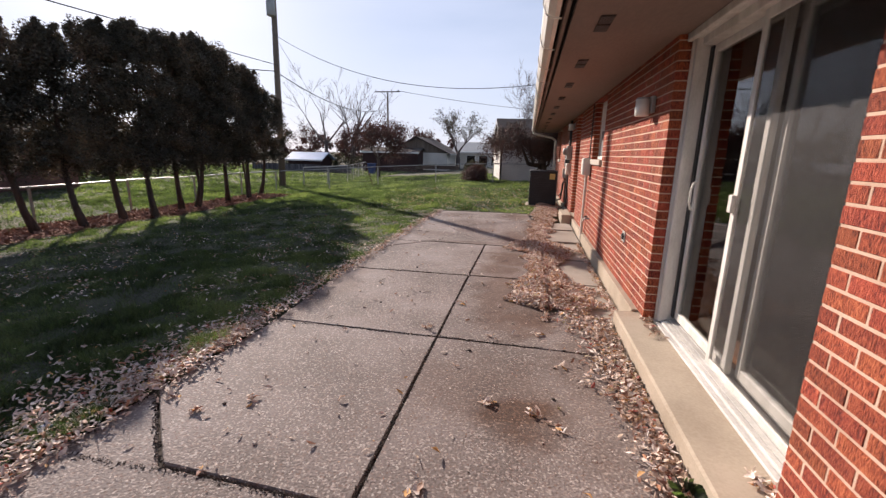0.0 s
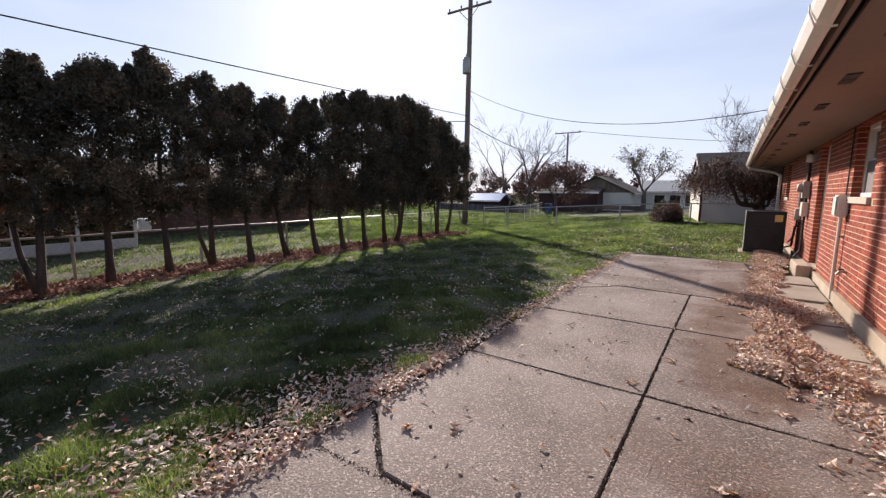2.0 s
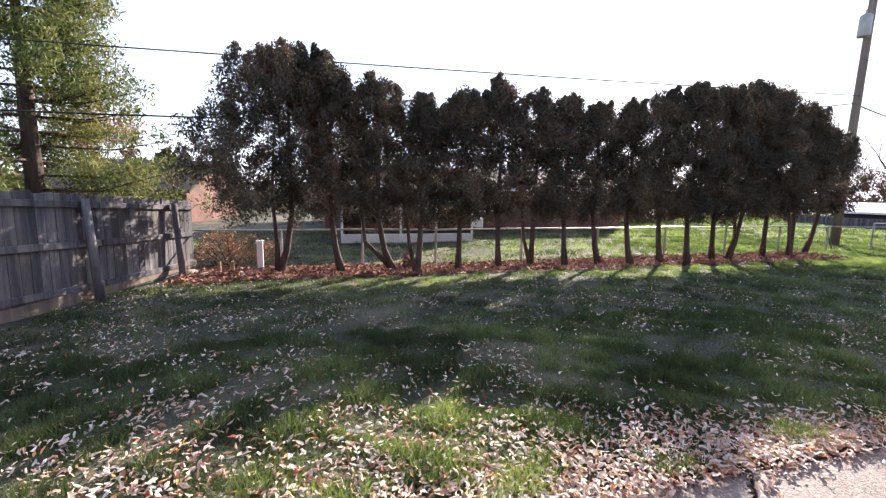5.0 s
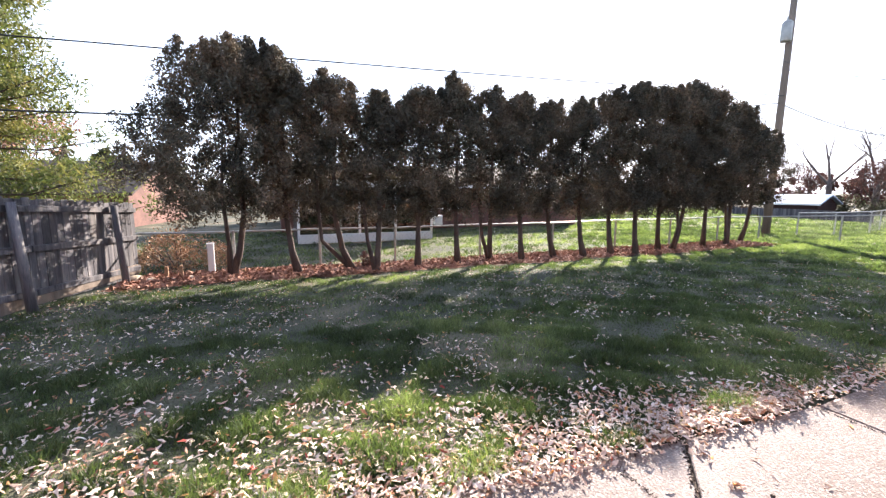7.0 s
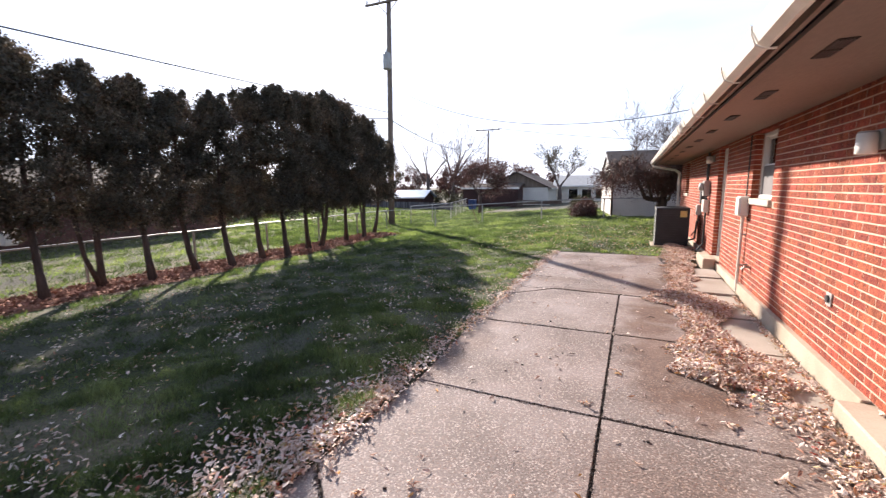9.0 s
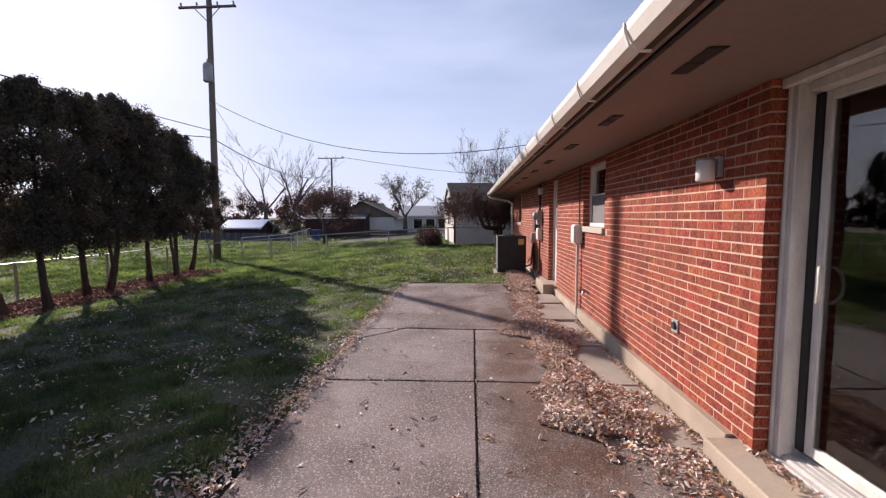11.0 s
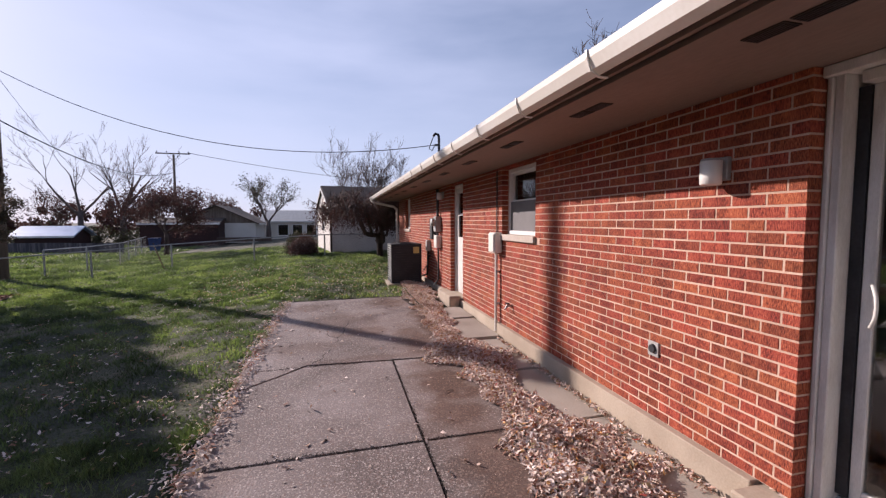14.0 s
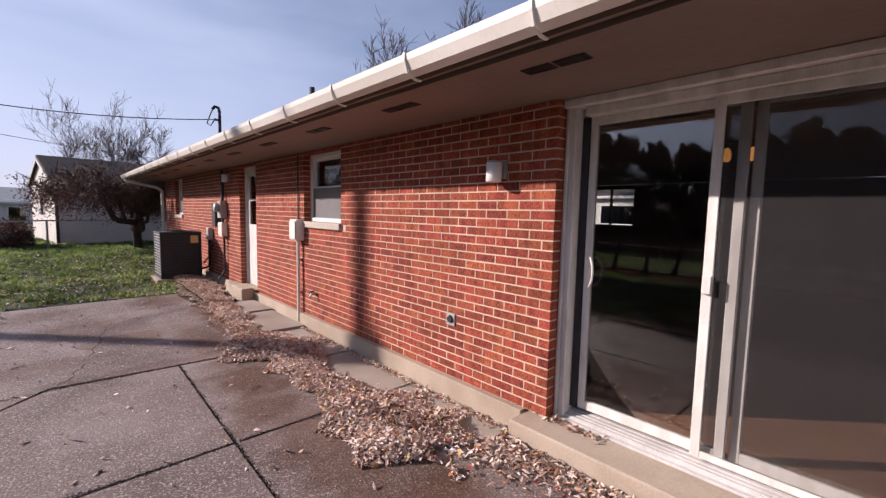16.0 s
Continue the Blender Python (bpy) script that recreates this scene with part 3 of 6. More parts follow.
def wall_lamp(y, z):
    t = thing("wall_lamp", (1.70, y, z), "small outdoor wall lamp with a frosted white shade", "lamp", "lamps on the brick wall")
    part("backplate", Shape().box(1.715, 1.748, y - 0.055, y + 0.055, z - 0.03, z + 0.105, 0.004), M_GREY, t)
    part("cap", Shape().tube([(1.66, y, z + 0.0825), (1.66, y, z + 0.095)], [0.056, 0.05], 16), M_GREY, t)
    part("arm", Shape().box(1.66, 1.716, y - 0.02, y + 0.02, z + 0.03, z + 0.06), M_GREY, t)
    part("shade", Shape().tube([(1.66, y, z - 0.055), (1.66, y, z - 0.05), (1.66, y, z + 0.082)], [0.05, 0.057, 0.057], 16), M_LAMP, t, "frosted white glass shade", True)


wall_lamp(4.55, 1.82)
wall_lamp(11.08, 2.06)


def sash_window(y0, y1, z0, z1, name):
    w = thing(name, (WX + 0.1, (y0 + y1) / 2, z0), "white double-hung window in a brick opening", "window", "", "structure")
    xf = WX + 0.10
    s = Shape()
    s.box(xf, xf + 0.08, y0, y0 + 0.05, z0, z1, 0.004).box(xf, xf + 0.08, y1 - 0.05, y1, z0, z1, 0.004)
    s.box(xf, xf + 0.08, y0 + 0.05, y1 - 0.05, z1 - 0.05, z1, 0.004).box(xf - 0.02, xf + 0.08, y0 + 0.05, y1 - 0.05, z0, z0 + 0.05, 0.004)
    part("window_frame", s, M_WHITE, w)
    zm = (z0 + z1) / 2
    for nm, a, b, dx in (("lower_sash", z0 + 0.05, zm + 0.02, 0.02), ("upper_sash", zm - 0.02, z1 - 0.05, 0.045)):
        s = Shape()
        x = xf + dx
        s.box(x, x + 0.022, y0 + 0.05, y0 + 0.085, a, b).box(x, x + 0.022, y1 - 0.085, y1 - 0.05, a, b)
        s.box(x, x + 0.022, y0 + 0.085, y1 - 0.085, a, a + 0.035).box(x, x + 0.022, y0 + 0.085, y1 - 0.085, b - 0.035, b)
        sa = part(nm, s, M_WHITE, w)
        part("pane", Shape().box(x + 0.009, x + 0.013, y0 + 0.085, y1 - 0.085, a + 0.035, b - 0.035), M_GLASS, sa)
    part("sash_screen", Shape().box(xf + 0.012, xf + 0.016, y0 + 0.05, y1 - 0.05, z0 + 0.05, zm), M_SHADE, w, "grey screen over the lower sash")
    part("window_sill", Shape().box(WX - 0.035, WX + 0.12, y0 - 0.02, y1 + 0.02, z0 - 0.08, z0 - 0.002, 0.006), M_STONE, w, "pale limestone sill")
    s = Shape().box(WX + 0.30, WX + 0.31, y0 - 0.2, y1 + 0.2, z0 - 0.3, z1 + 0.05)
    single("room_partition", s, M_ROOM, "dim interior wall behind the window", "wall", "structure")


sash_window(*OPEN[0], "window_1")
sash_window(*OPEN[2], "window_2")

# back door
y0, y1, z0, z1 = OPEN[1]
bd = thing("door_2", (WX + 0.1, (y0 + y1) / 2, z0), "closed white back door with a glazed upper half", "door", "", "structure")
s = Shape().box(WX + 0.09, WX + 0.20, y0, y0 + 0.06, z0, z1, 0.004).box(WX + 0.09, WX + 0.20, y1 - 0.06, y1, z0, z1, 0.004)
s.box(WX + 0.09, WX + 0.20, y0 + 0.06, y1 - 0.06, z1 - 0.06, z1, 0.004)
part("door_frame", s, M_FRAME, bd)
part("threshold", Shape().box(WX - 0.03, WX + 0.119, y0 + 0.002, y1 - 0.002, z0 - 0.01, z0 + 0.028, 0.004), M_CONC, bd, "worn concrete threshold")
s = Shape().box(WX + 0.12, WX + 0.16, y0 + 0.06, y1 - 0.06, z0 + 0.03, 1.25, 0.003)
s.box(WX + 0.12, WX + 0.16, y0 + 0.06, y0 + 0.16, 1.25, z1 - 0.06).box(WX + 0.12, WX + 0.16, y1 - 0.16, y1 - 0.06, 1.25, z1 - 0.06)
s.box(WX + 0.12, WX + 0.16, y0 + 0.16, y1 - 0.16, z1 - 0.16, z1 - 0.06).box(WX + 0.12, WX + 0.16, y0 + 0.16, y1 - 0.16, 1.66, 1.70)
part("leaf", s, M_FRAME, bd)
part("pane", Shape().box(WX + 0.138, WX + 0.144, y0 + 0.16, y1 - 0.16, 1.25, z1 - 0.16), M_GLASS, bd)
part("handle", Shape().tube([(WX + 0.12, y0 + 0.13, 1.08), (WX + 0.08, y0 + 0.13, 1.08), (WX + 0.06, y0 + 0.13, 1.08)], [0.012, 0.012, 0.028], 10), M_GREY, bd, "round metal door knob")
single("hall_partition", Shape().box(WX + 0.35, WX + 0.36, y0 - 0.2, y1 + 0.2, z0, z1), M_ROOM, "dim interior wall behind the back door", "wall", "structure")

# sliding door
sd = thing("door_1", (WX + 0.1, 3.12, Z0), "white sliding patio door, closed, with an insect screen", "door", "", "structure")
YA, YB = 2.15, 4.09
s = Shape()
FX = WX + 0.085
YB = 4.09
s.box(FX + 0.012, FX + 0.22, YB - 0.07, YB - 0.030, Z0, Z1 + 0.001, 0.005).box(FX, FX + 0.22, YB - 0.029, YB - 0.002, Z0, Z1 + 0.001, 0.006).box(FX, FX + 0.22, YA + 0.002, YA + 0.07, Z0, Z1 + 0.001, 0.005)
s.box(FX, FX + 0.22, YA + 0.072, YB - 0.072, 2.237, Z1 + 0.001, 0.005)
s.box(FX + 0.03, FX + 0.2, YA + 0.069, YA + 0.125, Z0 + 0.06, 2.235, 0.004)
s.box(FX + 0.03, FX + 0.2, YA + 0.127, YB - 0.122, 2.182, 2.235, 0.004)
part("door_frame", s, M_FRAME, sd)
# Dark strip stands in for the shaded jamb recess beside the panel.
part("side_channel", Shape().box(FX + 0.10, FX + 0.2, YB - 0.12, YB - 0.072, Z0 + 0.06, 2.180), M_DARK, sd, "dark strip painting the shade of the recess beside the sliding panel")
part("head_casing", Shape().box(FX - 0.035, FX - 0.002, YA + 0.002, YB - 0.002, 2.232, Z1 + 0.001, 0.006), M_FRAME, sd)
s = Shape().box(FX + 0.03, FX + 0.22, YA + 0.002, YB - 0.002, Z0 - 0.018, Z0 + 0.012, 0.003)
s.box(FX - 0.004, FX + 0.029, YA + 0.002, YB - 0.002, Z0 - 0.018, Z0 - 0.002, 0.003)
for dx, wide, rise in ((0.036, 0.022, 0.006), (0.062, 0.026, 0.012), (0.092, 0.029, 0.018), (0.125, 0.040, 0.025), (0.172, 0.040, 0.034)):
    s.box(FX + dx, FX + dx + wide, YA + 0.05, YB - 0.05, Z0 + 0.012, Z0 + 0.012 + rise)
part("track", s, M_TRACK, sd, "worn dusty white aluminium sill track")


def panel(name, a, b, x, w, gl, lab):
    s = Shape().box(x, x + 0.035, a, a + w, Z0 + 0.06, 2.181, 0.004).box(x, x + 0.035, b - w, b, Z0 + 0.06, 2.181, 0.004)
    s.box(x, x + 0.035, a + w, b - w, Z0 + 0.06, Z0 + 0.12, 0.004).box(x, x + 0.035, a + w, b - w, 2.127, 2.181, 0.004)
    p = part(name, s, M_FRAME, sd, lab)
    q = part("pane", Shape().box(x + 0.015, x + 0.020, a + w, b - w, Z0 + 0.12, 2.127), gl, p)
    q.visible_shadow = False
    return p


pl = panel("sliding_panel", 3.09, 3.968, WX + 0.195, 0.05, M_GLASS, "white framed glass panel that slides")
panel("fixed_panel", 2.28, 3.08, WX + 0.245, 0.05, M_GLASS, "white framed fixed glass panel")
s = Shape().box(WX + 0.15, WX + 0.168, 3.195, 3.245, Z0 + 0.06, 2.181, 0.003).box(WX + 0.15, WX + 0.168, 2.28, 2.32, Z0 + 0.06, 2.181, 0.003)
s.box(WX + 0.15, WX + 0.168, 2.32, 3.195, Z0 + 0.06, Z0 + 0.10, 0.003).box(WX + 0.15, WX + 0.168, 2.32, 3.195, 2.127, 2.181, 0.003)
scr = part("screen_panel", s, M_FRAME, sd, "white framed insect screen panel")
part("cloth", Shape().box(WX + 0.158, WX + 0.160, 2.32, 3.195, Z0 + 0.10, 2.127), M_SCREEN, scr, "fine grey screen cloth").visible_shadow = False
part("latch", Shape().box(WX + 0.125, WX + 0.149, 3.195, 3.24, 1.13, 1.23, 0.004), M_FRAME, scr)
s = Shape().tube([(WX + 0.194, 3.93, 1.06), (WX + 0.17, 3.91, 1.065), (WX + 0.15, 3.885, 1.11), (WX + 0.148, 3.88, 1.16), (WX + 0.15, 3.885, 1.21), (WX + 0.17, 3.91, 1.255), (WX + 0.194, 3.93, 1.26)], 0.008, 8)
part("handle", s, M_FRAME, pl, "white D-shaped pull handle", True)
# room
room = Shape()
single("floor", Shape().box(WX + 0.36, 9.55, -2.9, 8.4, 0.14, 0.20), M_CARPET, "brown carpet of the room", "floor", "structure")
single("threshold", Shape().box(WX + 0.31, WX + 0.358, 2.15, 4.09, 0.135, 0.205), M_WOODFLOOR, "orange wood threshold", "threshold", "structure")
single("ceiling", Shape().box(WX + 0.225, 9.58, -2.98, 17.1, 2.29, 2.316), M_ROOM, "plain interior ceiling", "ceiling", "structure")
single("wall_room_north", Shape().box(WX + 0.32, 9.58, 8.41, 8.5, 0.2, 2.288), M_ROOM, "interior wall", "wall", "structure")
single("wall_room_south", Shape().box(WX + 0.225, 9.58, -0.3, -0.2, 0.2, 2.288), M_ROOM, "interior wall", "wall", "structure")
bl = thing("vertical_blinds", (WX + 0.3, 2.6, 0.25), "pale vertical blinds drawn to one side of the patio door", "blinds")
part("rail", Shape().box(WX + 0.37, WX + 0.41, 2.2, 4.0, 2.14, 2.288), M_BLIND, bl)
for k in range(9):
    y = 2.22 + k * 0.026
    m = Matrix.Translation((WX + 0.39, y, 1.2)) @ Matrix.Rotation(radians(62 + 6 * math.sin(k * 2.1)), 4, "Z")
    part("slat", Shape().box(-0.001, 0.001, -0.043, 0.043, -0.93, 0.93, 0, m), M_BLIND, bl)

M_AMBER = bpy.data.materials.new("lit_amber_glass")
M_AMBER.use_nodes = True
M_AMBER.node_tree.nodes["Principled BSDF"].inputs["Base Color"].default_value = (0.55, 0.26, 0.07, 1)
M_AMBER.node_tree.nodes["Principled BSDF"].inputs["Emission Color"].default_value = (1.0, 0.42, 0.10, 1)
M_AMBER.node_tree.nodes["Principled BSDF"].inputs["Emission Strength"].default_value = 0.6
pend = thing("pendant_lamp", (3.02, 3.37, 2.285), "small hanging lamp with lit amber glass shades", "lamp")
part("canopy", Shape().tube([(3.02, 3.37, 2.289), (3.02, 3.37, 2.262)], [0.07, 0.05], 16), M_DARK, pend)
part("stem", Shape().tube([(3.02, 3.37, 2.262), (3.02, 3.37, 2.09)], 0.008, 8), M_DARK, pend)
for sx in (-1, 1):
    c = Vector((3.02 + sx * 0.02, 3.37 - sx * 0.075, 2.0))
    part("arm", Shape().tube([(3.02, 3.37, 2.10), (c.x, c.y, 2.11), (c.x, c.y, 2.05)], 0.006, 6), M_DARK, pend)
    part("shade", Shape().tube([(c.x, c.y, 2.055), (c.x, c.y, 2.04), (c.x, c.y, 2.0), (c.x, c.y, 1.965), (c.x, c.y, 1.955)], [0.010, 0.025, 0.032, 0.025, 0.014], 14), M_AMBER, pend, "lit amber glass shade", True)

# ---- trees ----
def leaf_cloud(centres, radii, per, size, seed, flat=0.5):
    """Many small rhombic sprays round the centres of clumps."""
    r = np.random.default_rng(seed)
    c = np.repeat(np.asarray(centres, float), per, 0)
    rad = np.repeat(np.asarray(radii, float), per)[:, None]
    d = r.normal(size=c.shape)
    d /= np.linalg.norm(d, axis=1)[:, None]
    p = c + d * rad * r.random((len(c), 1)) ** 0.45 * np.array([1, 1, 1.15])
    u = r.normal(size=c.shape)
    u[:, 2] += 0.6
    u /= np.linalg.norm(u, axis=1)[:, None]
    w = np.cross(u, r.normal(size=c.shape))
    w /= np.linalg.norm(w, axis=1)[:, None]
    s = size * r.uniform(0.55, 1.3, (len(c), 1))
    v = np.stack([p - u * s * 0.5, p + w * s * flat * 0.5, p + u * s * 0.6, p - w * s * flat * 0.5], 1).reshape(-1, 3)
    f = np.arange(len(v)).reshape(-1, 4)
    return v, f


def limbs(s, start, direction, length, radius, depth, rnd, tips, spread=0.55, up=0.12, kids=(2, 4), sides=5, shrink=0.66, segs=4):
    pts, rad = [Vector(start)], [radius]
    d = Vector(direction).normalized()
    for k in range(segs):
        d = (d + Vector((rnd.uniform(-1, 1), rnd.uniform(-1, 1), rnd.uniform(-1, 1))) * 0.2 + Vector((0, 0, up * 0.4))).normalized()
        pts.append(pts[-1] + d * length / segs)
        rad.append(radius * (1 - 0.5 * (k + 1) / segs))
    s.tube(pts, rad, sides if depth > 1 else 3, False)
    if depth == 0:
        tips.append(pts[-1])
        return
    for _ in range(rnd.randint(*kids)):
        k = rnd.randint(max(1, segs - 3), segs)
        side = Vector((rnd.uniform(-1, 1), rnd.uniform(-1, 1), rnd.uniform(-0.4, 1))) * spread
        limbs(s, pts[k], d + side, length * rnd.uniform(shrink - 0.1, shrink + 0.12), max(rad[k] * 0.60, 0.012), depth - 1, rnd, tips, spread, up, kids, sides, shrink, segs)


def arborvitae(x, y, top, half, low, seed, lean=0.1, twin=False):
    z = float(gz(x, y))
    r = random.Random(seed)
    t = thing("arborvitae", (x, y, z), "dark green arborvitae with a bare trunk, in a row" if not twin else "dark green arborvitae with a forked bare trunk, in a row", "tree", "row of arborvitae along the fence")
    s = Shape()
    b = r.uniform(-lean, lean)
    c = r.uniform(-lean, lean)
    h = top - z
    path = [(x - b * 1.6, y - c * 2.4, z - 0.05), (x - b * 0.6, y - c * 0.9, z + 0.5), (x, y, z + 1.2), (x + 0.05, y, z + h * 0.6), (x, y, z + h * 0.93)]
    s.tube(path, [0.10, 0.062, 0.052, 0.035, 0.01], 8)
    s.tube([(path[0][0], path[0][1], z - 0.05), (path[0][0], path[0][1], z + 0.08)], [0.15, 0.085], 8)
    if twin:
        s.tube([(path[0][0], path[0][1], z), (x + 0.1, y - 0.28, z + 0.7), (x + 0.05, y - 0.35, z + 1.6), (x, y - 0.25, z + h * 0.7)], [0.06, 0.04, 0.035, 0.01], 6)
    for k in range(10):
        a, zz = r.uniform(0, 6.28), z + r.uniform(0.9, h * 0.8)
        s.tube([(x, y, zz), (x + math.cos(a) * half * 0.6, y + math.sin(a) * half * 0.6, zz + 0.22)], [0.018, 0.006], 4)
    part("trunk", s, M_BARK, t, "", True)
    rr = np.random.default_rng(seed)
    half *= 1.25
    top -= 0.02
    full_top, top = top, top - 0.12
    n = int(185 * (half / 0.62) * (h / 4.3))
    q = rr.random(n) ** 0.85
    zz = low + (top - 0.15 - low) * q
    prof = half * np.clip(np.minimum(0.72 + 1.6 * q, 1.05) * np.clip(1 - ((q - 0.25) / 0.80) ** 2, 0.012, 1) ** (0.85 if half > 1 else 0.66) * rr.uniform(0.88, 1.12, n), 0.05, 2)
    a = rr.random(n) * 6.283
    rad = prof * rr.random(n) ** 0.5 * rr.uniform(0.75, 1.15, n)
    cen = np.stack([x + np.cos(a) * rad, y + np.sin(a) * rad - (0.45 * (1 - q) if half > 1 else 0), zz], 1)
    size = rr.uniform(0.10, 0.25, n)
    for k in range(7 if half < 1.2 else 16):
        a, d = rr.random() * 6.283, half * rr.uniform(0.15, 0.7)
        peak = full_top - 0.13 - 0.85 * (d / half) ** 2 + rr.uniform(-0.1, 0.08)
        q = np.linspace(0, 1, 7)
        cen = np.vstack([cen, np.stack([x + np.cos(a) * d * (1.15 - 0.15 * q) + rr.normal(size=7) * 0.04, y + np.sin(a) * d * (1.15 - 0.15 * q) + rr.normal(size=7) * 0.04, peak - 0.5 * (1 - q)], 1)])
        size = np.concatenate([size, 0.07 + 0.14 * (1 - q)])
    v, f = leaf_cloud(cen, size, 150, 0.054, seed, 0.5)
    crown = new("crown", cloud("crown", v, f, M_ARBOR, (x, y, z)))
    crown.parent = t


ROW = [(-8.80, -0.25, 4.32, 1.28, 0.85, 1), (-8.62, 0.52, 4.02, 0.62, 0.9, 0), (-8.56, 1.45, 3.85, 0.60, 0.85, 1), (-8.42, 2.34, 3.50, 0.60, 0.8, 1), (-8.5, 3.22, 3.75, 0.55, 0.8, 0),
       (-8.58, 4.15, 4.02, 0.58, 0.85, 0), (-8.65, 5.08, 3.9, 0.50, 0.85, 1), (-8.54, 5.82, 3.8, 0.52, 0.85, 0), (-8.6, 6.66, 3.72, 0.55, 0.85, 0), (-8.45, 7.5, 3.8, 0.52, 0.9, 0),
       (-8.4, 8.42, 4.1, 0.55, 0.9, 0), (-8.18, 9.1, 4.3, 0.60, 0.9, 0), (-8.4, 10.2, 4.4, 0.62, 0.9, 0), (-8.55, 11.33, 4.65, 0.72, 0.95, 1), (-8.62, 12.36, 4.6, 0.72, 0.95, 0),
       (-8.9, 13.85, 4.3, 0.85, 1.0, 1), (-8.95, 14.9, 3.7, 0.75, 1.1, 0)]
for k, (x, y, top, half, low, twin) in enumerate(ROW):
    arborvitae(x, y, top, half, low, 40 + k, 0.16, bool(twin))


def bare_tree(name, x, y, h, seed, label, spread=0.55, depth=4, radius=0.16, kids=(2, 4), leaves=None, mat=None, group="bare trees beyond the yard", fork=0.24, shrink=0.66):
    z = float(gz(x, y))
    r = random.Random(seed)
    t = thing(name, (x, y, z), label, "tree", group)
    s, tips = Shape(), []
    s.tube([(x, y, z - 0.1), (x + 0.03, y, z + h * fork * 0.5), (x, y, z + h * fork)], [radius * 1.25, radius, radius * 0.8], 8)
    for k in range(r.randint(3, 4)):
        a = k * 2.1 + r.uniform(-0.4, 0.4)
        limbs(s, (x, y, z + h * fork * r.uniform(0.8, 1)), (math.cos(a) * spread, math.sin(a) * spread, 1), h * 0.30, radius * 0.5, depth, r, tips, spread, 0.1, kids, 5, shrink)
    part("trunk", s, mat or M_TWIG, t, "", True)
    if leaves:
        v, f = leaf_cloud([tuple(p) for p in tips], [leaves[1]] * len(tips), leaves[0], leaves[2], seed, 0.7)
        c = new("crown", cloud("crown", v, f, leaves[3], (x, y, z)))
        c.parent = t


bare_tree("bare_tree", -24.0, 50.0, 12.5, 3, "tall leafless tree with spreading thin branches", 0.7, 5, 0.26, (2, 3))
bare_tree("bare_tree", -20.5, 50.0, 13.0, 5, "tall leafless tree with upright thin branches", 0.55, 5, 0.26, (2, 3))
bare_tree("bare_tree", -6.2, 42.5, 7.4, 8, "leafless tree, dense with twigs and a few brown leaves", 0.75, 4, 0.2, (3, 4), (6, 0.35, 0.10, M_OLIVE))
bare_tree("bare_tree", 1.5, 47.0, 11.5, 11, "tall leafless tree with thin pale branches", 0.9, 5, 0.2, (2, 4), fork=0.16, shrink=0.7)
bare_tree("bare_tree", 5.0, 46.0, 9.5, 14, "leafless tree with thin pale branches", 0.6, 5, 0.13, (3, 4))
bare_tree("bare_tree", 12.5, 17.0, 12.5, 17, "leafless tree with fine twigs behind the house", 0.95, 5, 0.16, (4, 5), shrink=0.62)
for k, (x, y, h) in enumerate(((-19.0, 46, 6.0), (-16.5, 45, 5.6), (-13.5, 45, 6.2), (-11, 46, 5.4), (-27, 52, 6.0))):
    bare_tree("twiggy_tree", x, y, h, 60 + k, "low spreading tree of russet twigs", 0.8, 4, 0.14, (2, 4), (8, 0.55, 0.13, M_RUST), M_BARK, "russet trees beyond the yard", 0.22)
bare_tree("crab_apple", -9.6, 29.0, 4.6, 81, "broad low russet tree before the shed", 1.25, 4, 0.12, (3, 4), (13, 0.42, 0.09, M_RUST), M_BARK, "", 0.3)


# weeping maple in front of the pale garage
def weeping_maple(x, y):
    z = float(gz(x, y))
    r = random.Random(5)
    t = thing("weeping_maple", (x, y, z), "small weeping maple, almost leafless, with twisted limbs", "tree")
    s, tips = Shape(), []
    s.tube([(x, y, z - 0.05), (x - 0.02, y, z + 0.5), (x, y, z + 0.62), (x + 0.02, y, z + 0.78), (x + 0.05, y, z + 1.15)], [0.13, 0.12, 0.21, 0.20, 0.10], 9)
    for k in range(14):
        a = k * 0.45 + r.uniform(-0.2, 0.2)
        L = r.uniform(0.8, 1.25)
        if abs(math.cos(a)) > 0.5 and math.cos(a) < 0:
            L += 1.35
        p0 = Vector((x + 0.05, y, z + r.uniform(0.75, 1.15)))
        dirn = Vector((math.cos(a), math.sin(a), 0))
        pts = [p0, p0 + dirn * L * 0.3 + Vector((0, 0, -0.02 + 0.3 * r.random())), p0 + dirn * L * 0.5 + Vector((0, 0, 0.75 + 0.3 * r.random())), p0 + dirn * L * 0.8 + Vector((0, 0, 1.1 + 0.3 * r.random())), p0 + dirn * L * 1.05 + Vector((0, 0, 0.85))]
        s.tube(pts, [0.06, 0.055, 0.04, 0.025, 0.01], 6, False)
        for q in pts[2:]:
            for _ in range(20):
                e = q + Vector((r.uniform(-0.5, 0.5), r.uniform(-0.5, 0.5), r.uniform(0.05, 0.5)))
                g = e + Vector((r.uniform(-0.35, 0.35), r.uniform(-0.35, 0.35), -r.uniform(0.25, 0.85)))
                s.tube([q, (q + e) / 2 + Vector((0, 0, 0.1)), e, g], [0.018, 0.014, 0.011, 0.006], 3, False)
                tips.append(tuple((e + g) / 2))
                tips.append(tuple(g))
    part("trunk", s, M_BARK, t, "", True)
    v, f = leaf_cloud(tips, [0.24] * len(tips), 18, 0.06, 9, 0.5)
    c = new("crown", cloud("crown", v, f, M_RUST, (x, y, z)))
    c.parent = t


weeping_maple(1.30, 19.6)


